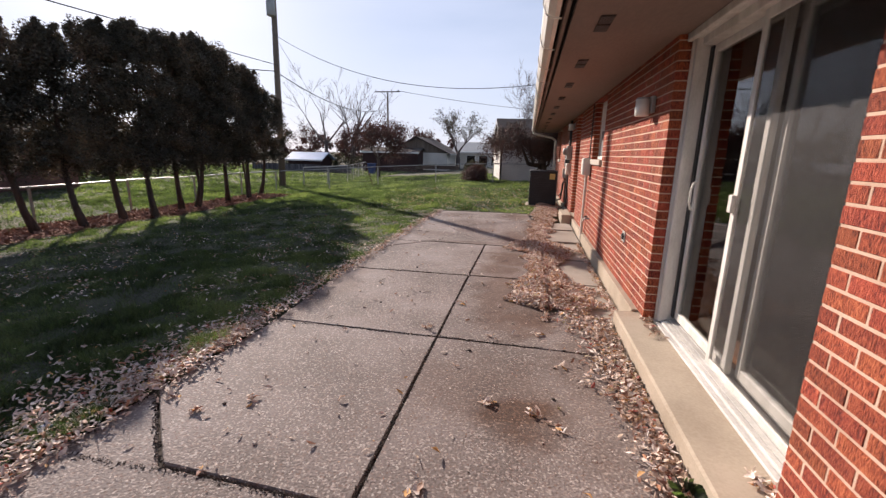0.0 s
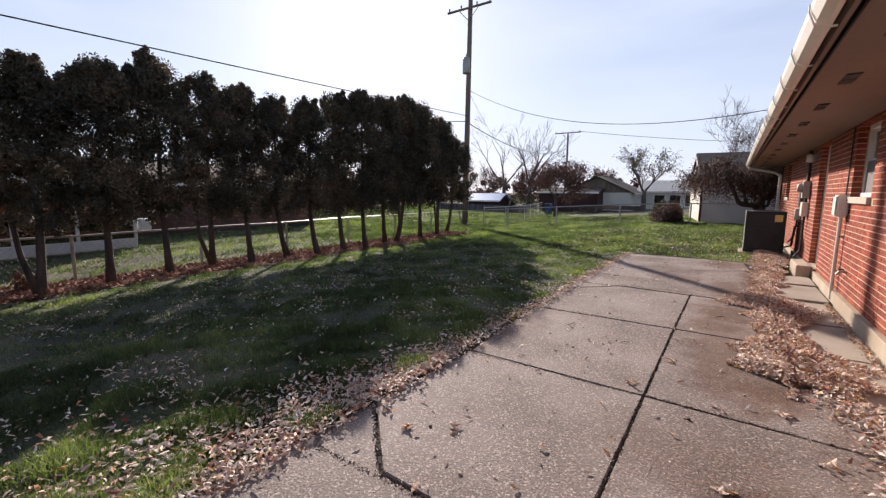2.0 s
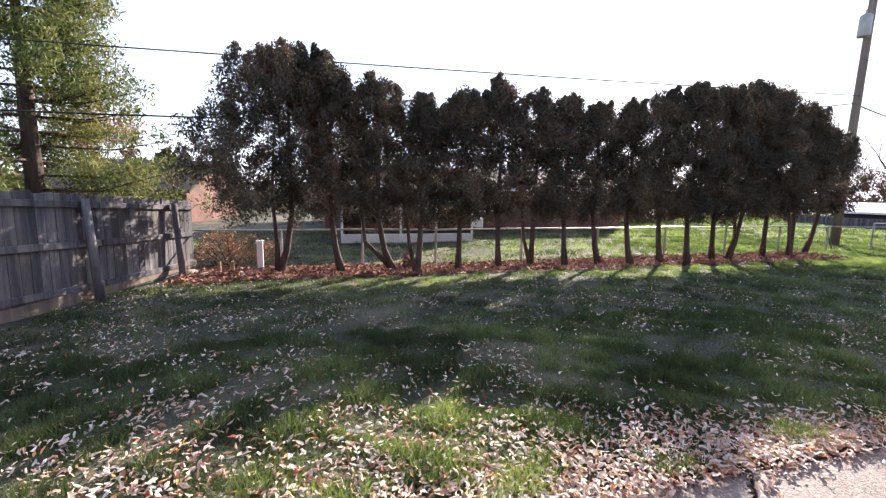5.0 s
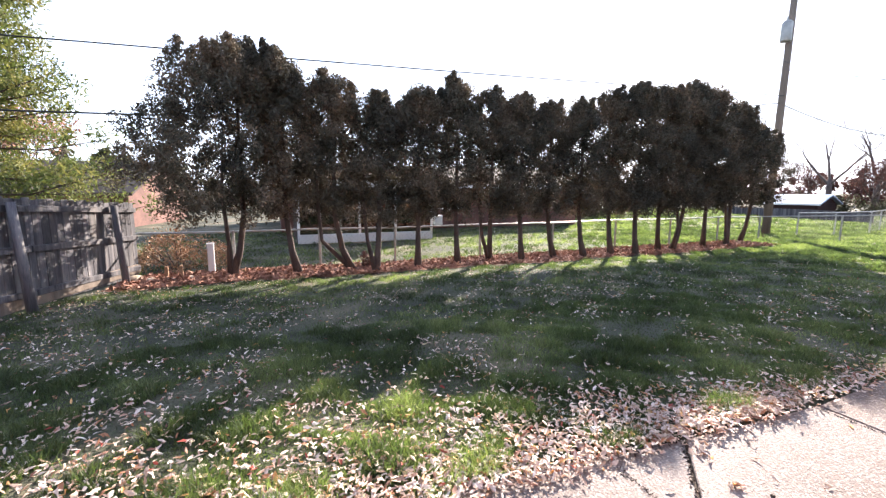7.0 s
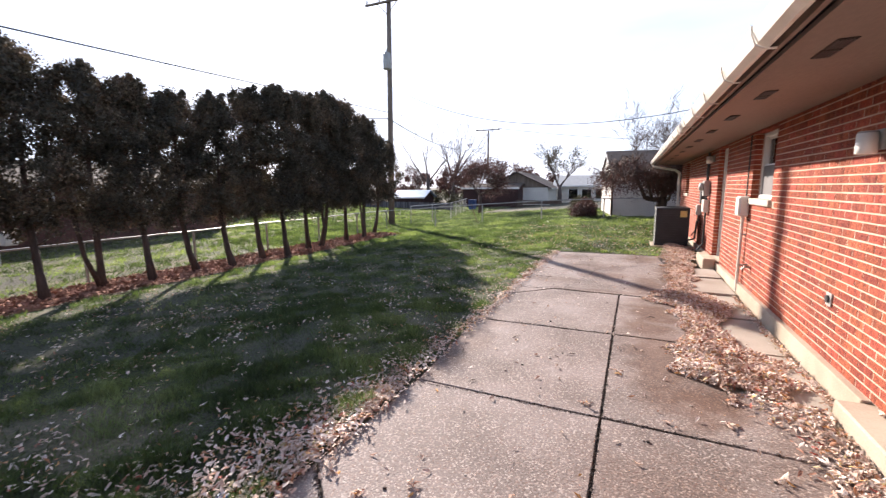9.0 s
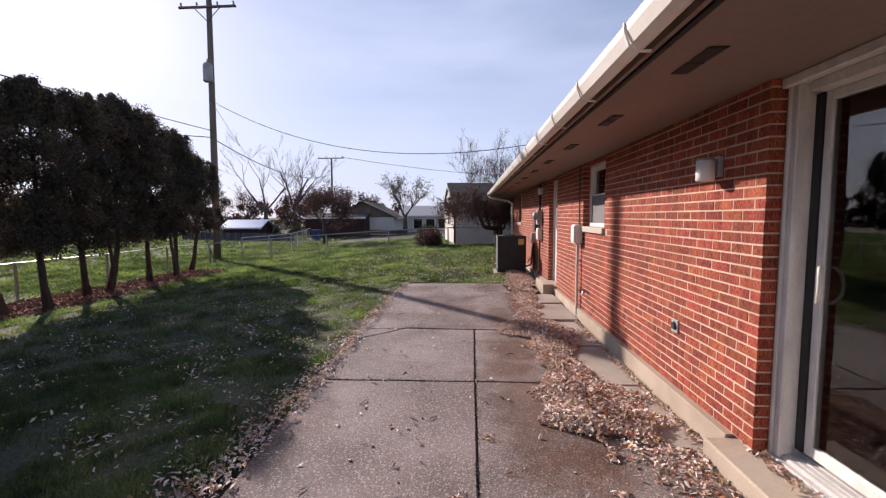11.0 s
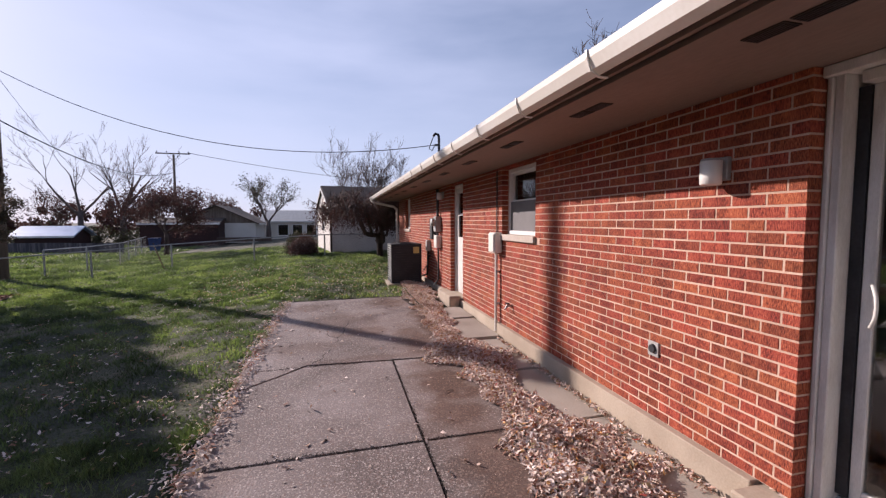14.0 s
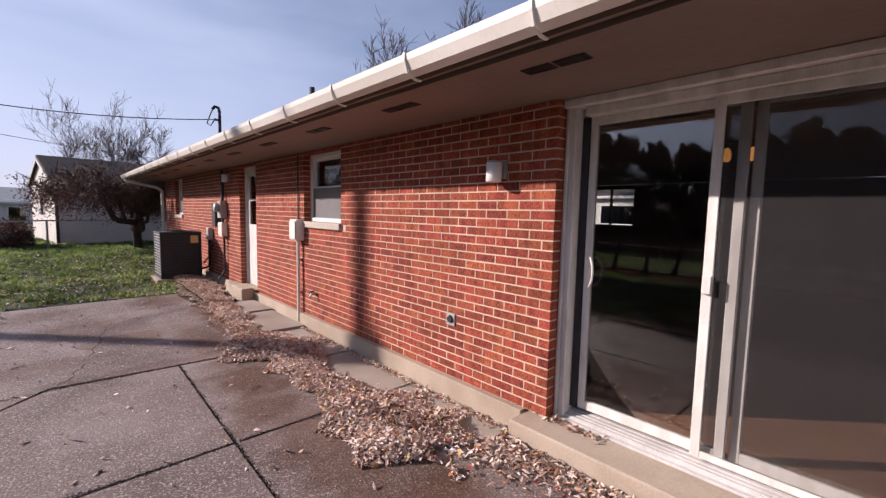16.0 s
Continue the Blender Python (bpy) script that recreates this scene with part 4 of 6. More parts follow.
def bush(name, x, y, sx, sy, h, seed, mat, label, per=60, n=60, size=0.09, group=""):
    z = float(gz(x, y))
    rr = np.random.default_rng(seed)
    t = thing(name, (x, y, z), label, "bush", group)
    a, q, w = rr.random(n) * 6.283, rr.random(n) ** 0.5, rr.random(n)
    cen = np.stack([x + np.cos(a) * q * sx * (1 - 0.3 * w), y + np.sin(a) * q * sy * (1 - 0.3 * w), z + 0.05 + w * h * (1.05 - 0.45 * q)], 1)
    v, f = leaf_cloud(cen, rr.uniform(0.12, 0.3, n) * (h ** 0.5), per, size, seed, 0.6)
    new("foliage", cloud("foliage", v, f, mat, (x, y, z))).parent = t
    s = Shape()
    r = random.Random(seed)
    for k in range(14):
        b = r.uniform(0, 6.28)
        s.tube([(x + 0.1 * math.cos(b), y + 0.1 * math.sin(b), z), (x + sx * 0.6 * math.cos(b), y + sy * 0.6 * math.sin(b), z + h * r.uniform(0.5, 1.0))], [0.015, 0.004], 4)
    part("stems", s, M_BARK, t)


bush("garden_bush", -1.75, 21.3, 0.6, 0.55, 0.75, 3, M_RUST, "low straggly bush with rusty leaves beside the pale garage")
bush("garden_bush", -2.0, 22.6, 0.7, 0.6, 0.95, 4, M_OLIVE, "rounded bush with olive and tan leaves beside the pale garage")
bush("brush_pile", -10.4, -1.7, 0.6, 1.1, 0.85, 5, M_HOSE, "heap of dry brush behind the wire fence", 55, 80, 0.05)
bush("small_shrub", -8.9, 2.15, 0.16, 0.16, 0.35, 6, M_RUST, "tiny dry shrub in the mulch bed", 30, 14, 0.05)
bush("corner_bush", -10.4, -3.4, 0.9, 0.9, 1.3, 7, M_OLIVE, "straggly bush in the fence corner", 60, 70)

# conifer behind the board fence
def pine(x, y, h, seed, label):
    z = float(gz(x, y))
    r = random.Random(seed)
    t = thing("pine_tree", (x, y, z), label, "tree")
    s, cen, rad = Shape(), [], []
    s.tube([(x, y, z - 0.1), (x, y, z + h * 0.5), (x, y, z + h)], [0.24, 0.15, 0.02], 8)
    zz = z + 0.6
    while zz < z + h:
        k = (zz - z) / h
        L = (1 - k * 0.80) * h * 0.46
        for _ in range(6):
            a = r.uniform(0, 6.28)
            LL = L * r.uniform(0.7, 1.1)
            e = Vector((x + math.cos(a) * LL, y + math.sin(a) * LL, zz + 0.12 * LL))
            s.tube([(x, y, zz), ((x + e.x) / 2, (y + e.y) / 2, zz - 0.02), e], [0.04, 0.025, 0.006], 4, False)
            for q in np.linspace(0.3, 1.0, 9):
                cen.append((x + (e.x - x) * q + r.uniform(-0.2, 0.2), y + (e.y - y) * q + r.uniform(-0.2, 0.2), zz + 0.12 * LL * q + r.uniform(-0.08, 0.1)))
                rad.append(0.42 - 0.12 * q)
        zz += 0.36
    part("trunk", s, M_BARK, t, "", True)
    v, f = leaf_cloud(cen, rad, 62, 0.12, seed, 0.3)
    new("crown", cloud("crown", v, f, M_PINE, (x, y, z))).parent = t


pine(-13.0, -6.6, 9.0, 21, "tall yellow-green pine with drooping open boughs")
pine(-9.8, -7.6, 5.2, 22, "yellow-green conifer behind the board fence")
bare_tree("autumn_tree", -24.0, -9.5, 6.5, 23, "pinkish brown autumn tree far behind the fence", 0.6, 4, 0.15, (2, 4), (8, 0.5, 0.12, M_REDLEAF))

# ---- utility poles and wires ----
def utility_pole(x, y, h, arm_z, label, full):
    z = float(gz(x, y)) - (0.15 if full else 0)
    t = thing("utility_pole", (x, y, z), label, "utility pole", "utility poles")
    lx = 0.08 if full else 0
    part("pole", Shape().tube([(x - lx, y, z - 0.3), (x, y, z + h * 0.5), (x + lx, y, z + h)], [0.16, 0.135, 0.11] if full else [0.13, 0.10, 0.08], 12), M_POLE, t, "", True)
    ax = x + lx * (2 * (arm_z - z) / h - 1)
    part("crossarm", Shape().box(ax - 1.25, ax + 1.25, y - 0.18, y - 0.09, arm_z - 0.045, arm_z + 0.045, 0.01), M_POLE, t)
    for sx in (-1, 1):
        part("brace", Shape().tube([(ax, y - 0.15, arm_z - 0.6), (ax + sx * 0.55, y - 0.15, arm_z - 0.06)], 0.018, 5), M_POLE, t)
        for dx in (0.45, 1.15):
            part("insulator", Shape().tube([(ax + sx * dx, y - 0.135, arm_z + 0.06), (ax + sx * dx, y - 0.135, arm_z + 0.12), (ax + sx * dx, y - 0.135, arm_z + 0.2)], [0.02, 0.045, 0.03], 8), M_GREY, t)
    if full:
        tr = part("transformer", Shape().tube([(ax + 0.02, y - 0.34, 7.25), (ax + 0.02, y - 0.34, 7.29), (ax + 0.02, y - 0.34, 7.95), (ax + 0.02, y - 0.34, 8.02)], [0.17, 0.19, 0.19, 0.14], 16), M_GREY, t, "grey pole transformer", True)
        part("bushing", Shape().tube([(ax + 0.02, y - 0.34, 8.02), (ax + 0.02, y - 0.34, 8.2)], [0.04, 0.025], 8), M_GREY, tr)
        part("bracket", Shape().box(ax - 0.04, ax + 0.06, y - 0.2, y - 0.1, 7.4, 7.8), M_GREY, t)
    return t


utility_pole(-11.05, 19.5, 11.3, 10.4, "tall leaning wooden utility pole with a grey transformer", True)
utility_pole(-13.1, 41.5, 7.4, 7.1, "distant wooden utility pole with one crossarm", False)


def wire(a, b, sag, r, label, n=24):
    a, b = Vector(a), Vector(b)
    pts = [a.lerp(b, k / n) - Vector((0, 0, sag * 4 * (k / n) * (1 - k / n))) for k in range(n + 1)]
    single("overhead_wire", Shape().tube(pts, r, 5), M_BLACK, label, "wire", "", "overhead wires", a, True)


wire((-11.0, 19.3, 6.55), (2.26, 14.0, 3.66), 1.1, 0.011, "sagging service cable between the pole and the roof mast")
wire((-11.05, 19.5, 4.95), (-13.1, 41.4, 5.6), 0.9, 0.022, "thick black cable between the poles")
wire((-11.05, 19.5, 5.0), (-9.5, -32.0, 4.0), 1.67, 0.019, "thick black cable behind the row of trees")
wire((-10.95, 19.5, 5.25), (-9.5, -32.0, 3.41), 0.2, 0.015, "black cable above the row of trees")
wire((-11.0, 19.4, 6.5), (-17.5, 41.0, 3.2), 0.5, 0.008, "thin cable sloping down from the pole")
wire((-12.1, 41.4, 7.2), (24.0, 60.0, 7.0), 1.1, 0.02, "thin high wire beyond the houses")
m = thing("service_mast", (2.38, 14.0, 2.85), "black electric service mast on the roof", "mast")
part("pipe", Shape().tube([(2.38, 14.0, 2.6), (2.38, 14.0, 3.86), (2.36, 14.0, 3.95), (2.28, 14.0, 3.97), (2.22, 14.0, 3.90)], 0.035, 10), M_BLACK, m, "", True)
part("insulator", Shape().tube([(2.34, 14.0, 3.66), (2.26, 14.0, 3.66)], 0.03, 8), M_BLACK, m)
part("drip_loop", Shape().tube([(2.22, 14.0, 3.88), (2.15, 14.0, 3.7), (2.10, 14.0, 3.55), (2.18, 14.0, 3.5), (2.26, 14.0, 3.64)], 0.014, 6), M_BLACK, m, "", True)
part("flashing", Shape().tube([(2.38, 14.0, 2.6), (2.38, 14.0, 2.86)], [0.12, 0.045], 10), M_DARK, m)
single("vent_pipe", Shape().tube([(2.33, 8.86, 2.6), (2.33, 8.86, 3.42)], 0.04, 10), M_DARK, "short dark plumbing vent pipe on the roof", "pipe", origin=(2.3, 8.86, 2.7))

# ---- wall fittings ----
mb = thing("meter_box", (1.68, 7.98, 1.2), "beige electrical box with a conduit down the brick wall", "electrical box")
part("body", Shape().box(1.63, 1.745, 7.88, 8.10, 1.12, 1.40, 0.012), M_CREAM, mb)
part("cover", Shape().box(1.618, 1.629, 7.90, 8.08, 1.14, 1.38, 0.004), M_CREAM, mb)
part("conduit", Shape().tube([(1.70, 7.99, 0.02), (1.70, 7.99, 1.12)], 0.022, 8), M_CREAM, mb)
part("upper_conduit", Shape().tube([(1.735, 8.06, 1.4), (1.735, 8.06, 2.25)], 0.009, 6), M_BLACK, mb)
for z in (0.4, 0.85):
    part("strap", Shape().box(1.70, 1.748, 7.955, 8.025, z, z + 0.02), M_GREY, mb)
sv = thing("electric_meter", (1.66, 11.4, 1.3), "grey electric meter with conduit to the roof", "electric meter")
part("base", Shape().box(1.63, 1.745, 11.30, 11.52, 1.33, 1.66, 0.01), M_GREY, sv)
part("dial", Shape().tube([(1.63, 11.41, 1.53), (1.55, 11.41, 1.53)], [0.088, 0.08], 18), M_GREY, sv, "round glass-covered meter dial", True)
part("breaker_box", Shape().box(1.64, 1.745, 11.28, 11.54, 0.98, 1.25, 0.01), M_CREAM, sv)
part("conduit", Shape().tube([(1.70, 11.41, 1.66), (1.70, 11.41, 2.25)], 0.03, 8), M_BLACK, sv)
part("lower_conduit", Shape().tube([(1.70, 11.41, 1.25), (1.70, 11.41, 1.33)], 0.025, 8), M_BLACK, sv)
part("drop_conduit", Shape().tube([(1.70, 11.36, 0.98), (1.70, 11.36, 0.3), (1.62, 11.45, 0.15)], 0.02, 8), M_BLACK, sv)
part("side_box", Shape().box(1.64, 1.745, 11.72, 11.96, 1.15, 1.62, 0.01), M_BLACK, sv)
ds = thing("disconnect_box", (1.69, 12.1, 0.9), "grey air-conditioner switch box on the brick", "electrical box")
part("body", Shape().box(1.65, 1.745, 12.3, 12.46, 0.85, 1.1, 0.01), M_GREY, ds)
part("whip", Shape().tube([(1.70, 12.38, 0.85), (1.68, 12.4, 0.5), (1.60, 12.5, 0.35)], 0.015, 6), M_BLACK, ds, "", True)
part("refrigerant_line", Shape().tube([(1.72, 12.2, 0.75), (1.66, 12.2, 0.72), (1.64, 12.25, 0.3), (1.52, 12.5, 0.22)], 0.022, 6), M_BLACK, ds, "", True)
ot = thing("outdoor_outlet", (1.73, 4.97, 0.66), "weathered grey outdoor outlet plate", "outlet")
part("plate", Shape().box(1.738, 1.749, 5.00, 5.10, 0.585, 0.69, 0.002), M_GREY, ot)
part("lid", Shape().tube([(1.737, 5.05, 0.64), (1.722, 5.05, 0.64)], [0.034, 0.028], 14), M_DARK, ot)
hb = thing("hose_tap", (1.70, 7.55, 0.44), "small brass hose tap on the brick wall", "tap")
part("spout", Shape().tube([(1.748, 7.58, 0.45), (1.69, 7.58, 0.45), (1.66, 7.58, 0.41)], [0.014, 0.016, 0.013], 8), M_GREY, hb)
part("wheel", Shape().tube([(1.70, 7.58, 0.475), (1.70, 7.58, 0.488)], 0.03, 12), M_DARK, hb)

# ---- air conditioner ----
ax0, ax1, ay0, ay1, az0, az1 = 0.80, 1.52, 12.3, 13.02, 0.10, 1.02
ac = thing("air_conditioner", (1.16, 12.66, 0.06), "charcoal outdoor air-conditioning unit with louvred sides", "air conditioner")
part("pad", Shape().box(0.72, 1.60, 12.22, 13.1, -0.05, 0.095, 0.01), M_CONC, ac, "concrete pad")
s = Shape().box(ax0 + 0.03, ax1 - 0.03, ay0 + 0.03, ay1 - 0.03, az0 + 0.03, az1 - 0.05)
part("coil", s, M_DARK, ac)
for x in (ax0, ax1 - 0.045):
    for y in (ay0, ay1 - 0.045):
        part("corner_post", Shape().box(x, x + 0.045, y, y + 0.045, az0, az1 - 0.031, 0.006), M_AC, ac)
part("base_pan", Shape().box(ax0 - 0.004, ax1 + 0.004, ay0 - 0.004, ay1 + 0.004, az0 - 0.003, az0 + 0.05, 0.004), M_AC, ac)
lid = part("top_cover", Shape().box(ax0 - 0.01, ax1 + 0.01, ay0 - 0.01, ay1 + 0.01, az1 - 0.03, az1, 0.012), M_AC, ac)
for k in range(7):
    pts = [(1.16 + (0.06 + k * 0.04) * math.cos(a), 12.66 + (0.06 + k * 0.04) * math.sin(a), az1 + 0.012) for a in np.linspace(0, 6.283, 25)]
    part("guard_ring", Shape().tube(pts, 0.004, 4, False), M_AC, lid)
for k in range(15):
    z = az0 + 0.075 + k * 0.056
    s = Shape().box(ax0 - 0.002, ax0 + 0.006, ay0 + 0.045, ay1 - 0.045, z, z + 0.024)
    part("louvre", s, M_GREY, ac)
    s = Shape().box(ax0 + 0.045, ax1 - 0.045, ay0 - 0.002, ay0 + 0.006, z, z + 0.034)
    part("louvre", s, M_AC, ac)
part("label_plate", Shape().box(ax1 - 0.20, ax1 - 0.06, ay0 - 0.008, ay0 - 0.003, 0.80, 0.95), M_YELLOW, ac, "faded yellow label")

# ---- chain-link fences ----
def chain_fence(pts, h, name_label, spacing=2.3, mesh=True, heights=None):
    pts = [Vector((x, y, 0)) for x, y in pts]
    base = (pts[0].x, pts[0].y, float(gz(pts[0].x, pts[0].y)))
    t = thing("chain_link_fence", base, name_label, "fence", "chain-link fences")
    rail, wires = [], Shape()
    for a, b in zip(pts, pts[1:]):
        n = max(1, round((b - a).length / spacing))
        for k in range(n):
            p = a.lerp(b, k / n)
            z = float(gz(p.x, p.y))
            ps = Shape().tube([(p.x, p.y, z - 0.1), (p.x, p.y, z + h - 0.01), (p.x, p.y, z + h + 0.03)], [0.03, 0.03, 0.012], 8)
            part("post", ps, M_GALV, t)
            rail.append(Vector((p.x, p.y, z + h)))
    rail.append(Vector((pts[-1].x, pts[-1].y, float(gz(pts[-1].x, pts[-1].y)) + h)))
    part("top_rail", Shape().tube(rail, 0.021, 6), M_GALV, t)
    if mesh:
        for a, b in zip(rail, rail[1:]):
            L = (b - a).length
            u = 0.0
            while u < L:
                for sgn in (1, -1):
                    u2 = u + sgn * h
                    c0, c1 = max(0.0, min(u, u2)), min(L, max(u, u2))
                    f = [(c0 - u) / (u2 - u), (c1 - u) / (u2 - u)]
                    q = []
                    for w in f:
                        p = a.lerp(b, (u + (u2 - u) * w) / L)
                        q.append(Vector((p.x, p.y, p.z - h + h * w)))
                    if (q[1] - q[0]).length > 0.05:
                        wires.tube(q, 0.0013, 3, False)
                u += 0.11
        ob = part("wire_mesh", wires, M_WIRE, t)
        ob["kind"] = "stuff"
    return t


chain_fence([(-9.65, -2.3), (-9.65, 3.0), (-9.75, 10.0), (-10.0, 17.2)], 0.88, "galvanised chain-link fence behind the row of trees", 2.1)
chain_fence([(-10.0, 17.2), (-6.2, 19.6), (-0.9, 20.9), (1.9, 21.4)], 0.88, "galvanised chain-link fence across the back of the yard", 2.7)
chain_fence([(-10.2, 19.9), (-9.7, 24), (-12.5, 34)], 0.95, "long chain-link fence running away beyond the pole", 2.6)
for x, y in ((-10.45, 18.3), (-6.55, 19.9)):
    z = float(gz(x, y))
    single("leaning_stake", Shape().tube([(x, y, z - 0.05), (x - 0.3, y - 0.1, z + 0.95)], 0.022, 6), M_BARK, "thin leaning stake at the fence", "stake", "", "leaning stakes", (x, y, z))
wp = thing("white_gate_post", (-9.4, -0.8, -0.3), "short white post in the wire fence", "post")
part("post", Shape().box(-9.45, -9.36, -1.0, -0.88, -0.35, 0.33, 0.01), M_WHITE, wp)
part("cap", Shape().box(-9.465, -9.345, -1.015, -0.865, 0.331, 0.345, 0.006), M_WHITE, wp)
for x, y in ((-9.0, -1.65), (-9.05, -1.42)):
    z = float(gz(x, y))
    single("short_stake", Shape().box(x - 0.03, x + 0.03, y - 0.03, y + 0.03, z - 0.02, z + 0.28, 0.005), M_HOSE, "short sawn wooden stake", "stake", "", "short stakes", (x, y, z))
for k, (x, y, sc) in enumerate(((-8.9, -1.9, 0.11), (-8.85, -1.55, 0.10), (-8.9, -1.25, 0.10), (-9.1, -2.2, 0.15))):
    z = float(gz(x, y))
    bm = bmesh.new()
    bmesh.ops.create_icosphere(bm, subdivisions=2, radius=sc)
    s = Shape()
    bm.verts.index_update()
    s.add([Vector((x, y, z + sc * 0.3)) + Vector((v.co.x * 1.2, v.co.y, v.co.z * 0.6)) * (1 + 0.25 * noise.noise(v.co * 6 + Vector((k, 0, 0)))) for v in bm.verts], [[v.index for v in f.verts] for f in bm.faces])
    bm.free()
    single("garden_stone", s, M_CONC, "rough grey garden stone at the mulch bed", "stone", "", "garden stones", (x, y, z))

# ---- board fence ----
bf = thing("board_fence", (-7.0, -2.8, -0.3), "weathered grey board fence with rails and leaning posts", "fence")
FA, FB = Vector((-9.6, -2.25, 0)), Vector((-2.6, -4.15, 0))
fd = (FB - FA).normalized()
fl = (FB - FA).length
ang = math.atan2(fd.y, fd.x)
k, u = 0, 0.0
while u < fl:
    w = 0.135 + 0.015 * math.sin(k * 1.7)
    p = FA + fd * (u + w / 2)
    z = float(gz(p.x, p.y))
    top = 1.16 + 0.055 * u + 0.015 * math.sin(k * 2.3)
    m4 = Matrix.Translation((p.x, p.y, (z + 0.04 + top) / 2)) @ Matrix.Rotation(ang, 4, "Z") @ Matrix.Rotation(0.006 * math.sin(k * 3.1), 4, "Y")
    part("board", Shape().box(-w / 2 + 0.003, w / 2 - 0.003, -0.010, 0.010, -(top - z - 0.04) / 2, (top - z - 0.04) / 2, 0.003, m4), M_WOODF, bf)
    u += w
    k += 1
nrm = Vector((-fd.y, fd.x, 0))
for hh in (0.22, 0.82, 1.36):
    n = 3
    for j in range(n):
        a, b = FA + fd * fl * j / n, FA + fd * fl * (j + 1) / n
        q = []
        for p, uu in ((a, fl * j / n), (b, fl * (j + 1) / n)):
            z = float(gz(p.x, p.y))
            top = 1.16 + 0.055 * uu
            q.append(Vector((p.x, p.y, z + (top - z) * hh / 1.5)) + nrm * 0.034)
        c, d = (q[0] + q[1]) / 2, q[1] - q[0]
        m4 = Matrix.Translation(c) @ d.to_track_quat("X", "Z").to_matrix().to_4x4()
        part("rail", Shape().box(-d.length / 2 + 0.005, d.length / 2 - 0.005, -0.02, 0.02, -0.045, 0.045, 0.005, m4), M_WOODF, bf)
for uu in (0.75, 2.75, 4.75, 6.7):
    p = FA + fd * uu + nrm * 0.12
    z = float(gz(p.x, p.y))
    top = 1.10 + 0.055 * uu
    part("post", Shape().tube([p + nrm * 0.10 + Vector((0, 0, z - 0.05)), p + Vector((0, 0, top))], [0.065, 0.05], 9), M_WOODF, bf, "round leaning fence post", True)
part("kickboard", Shape().box(-fl / 2, fl / 2, -0.012, 0.012, -0.09, 0.09, 0.004, Matrix.Translation((FA + FB) / 2 + Vector((0, 0, -0.12)) + nrm * 0.025) @ Matrix.Rotation(ang, 4, "Z")), M_POLE, bf)

# ---- screened porch house beyond the tree row ----
PX = -14.2
sp = thing("screened_porch", (PX - 1.5, 3.3, -0.35), "screened porch with white posts and a low white wall", "porch")
part("floor", Shape().box(PX - 3.5, PX - 0.02, 0.95, 5.65, -0.5, -0.33), M_CONC, sp)
# Added back and side walls, coloured dark to give the porch a shaded inside.
part("back_wall", Shape().box(PX - 3.5, PX - 3.4, 0.95, 5.65, -0.329, 1.79).box(PX - 3.39, PX - 0.101, 0.95, 1.0, -0.329, 1.79).box(PX - 3.39, PX - 0.101, 5.60, 5.65, -0.329, 1.79), M_BARK, sp)
part("low_wall", Shape().box(PX - 0.1, PX, 0.95, 5.65, -0.329, -0.03, 0.01), M_WHITE, sp)
for y in (0.95, 1.63, 2.95, 4.22, 5.58):
    part("post", Shape().box(PX - 0.09, PX - 0.01, y, y + 0.08, -0.029, 1.55, 0.01), M_WHITE, sp)
part("header", Shape().box(PX - 0.1, PX, 0.95, 5.66, 1.551, 1.8, 0.01), M_WHITE, sp)
for a, b in ((1.03, 1.63), (1.71, 2.95), (3.03, 4.22), (4.30, 5.58)):
    part("screen", Shape().box(PX - 0.055, PX - 0.05, a, b, -0.029, 1.55), M_DGLASS, sp)
part("roof", Shape().prism([(0.7, 1.80), (5.9, 1.80), (5.9, 1.9), (3.3, 2.5), (0.7, 1.9)], "x", PX - 3.8, PX + 0.05), M_ROOF, sp)
part("utility_box", Shape().box(PX - 0.05, PX + 0.25, 5.68, 5.95, 0.2, 0.55, 0.02), M_WHITE, sp)


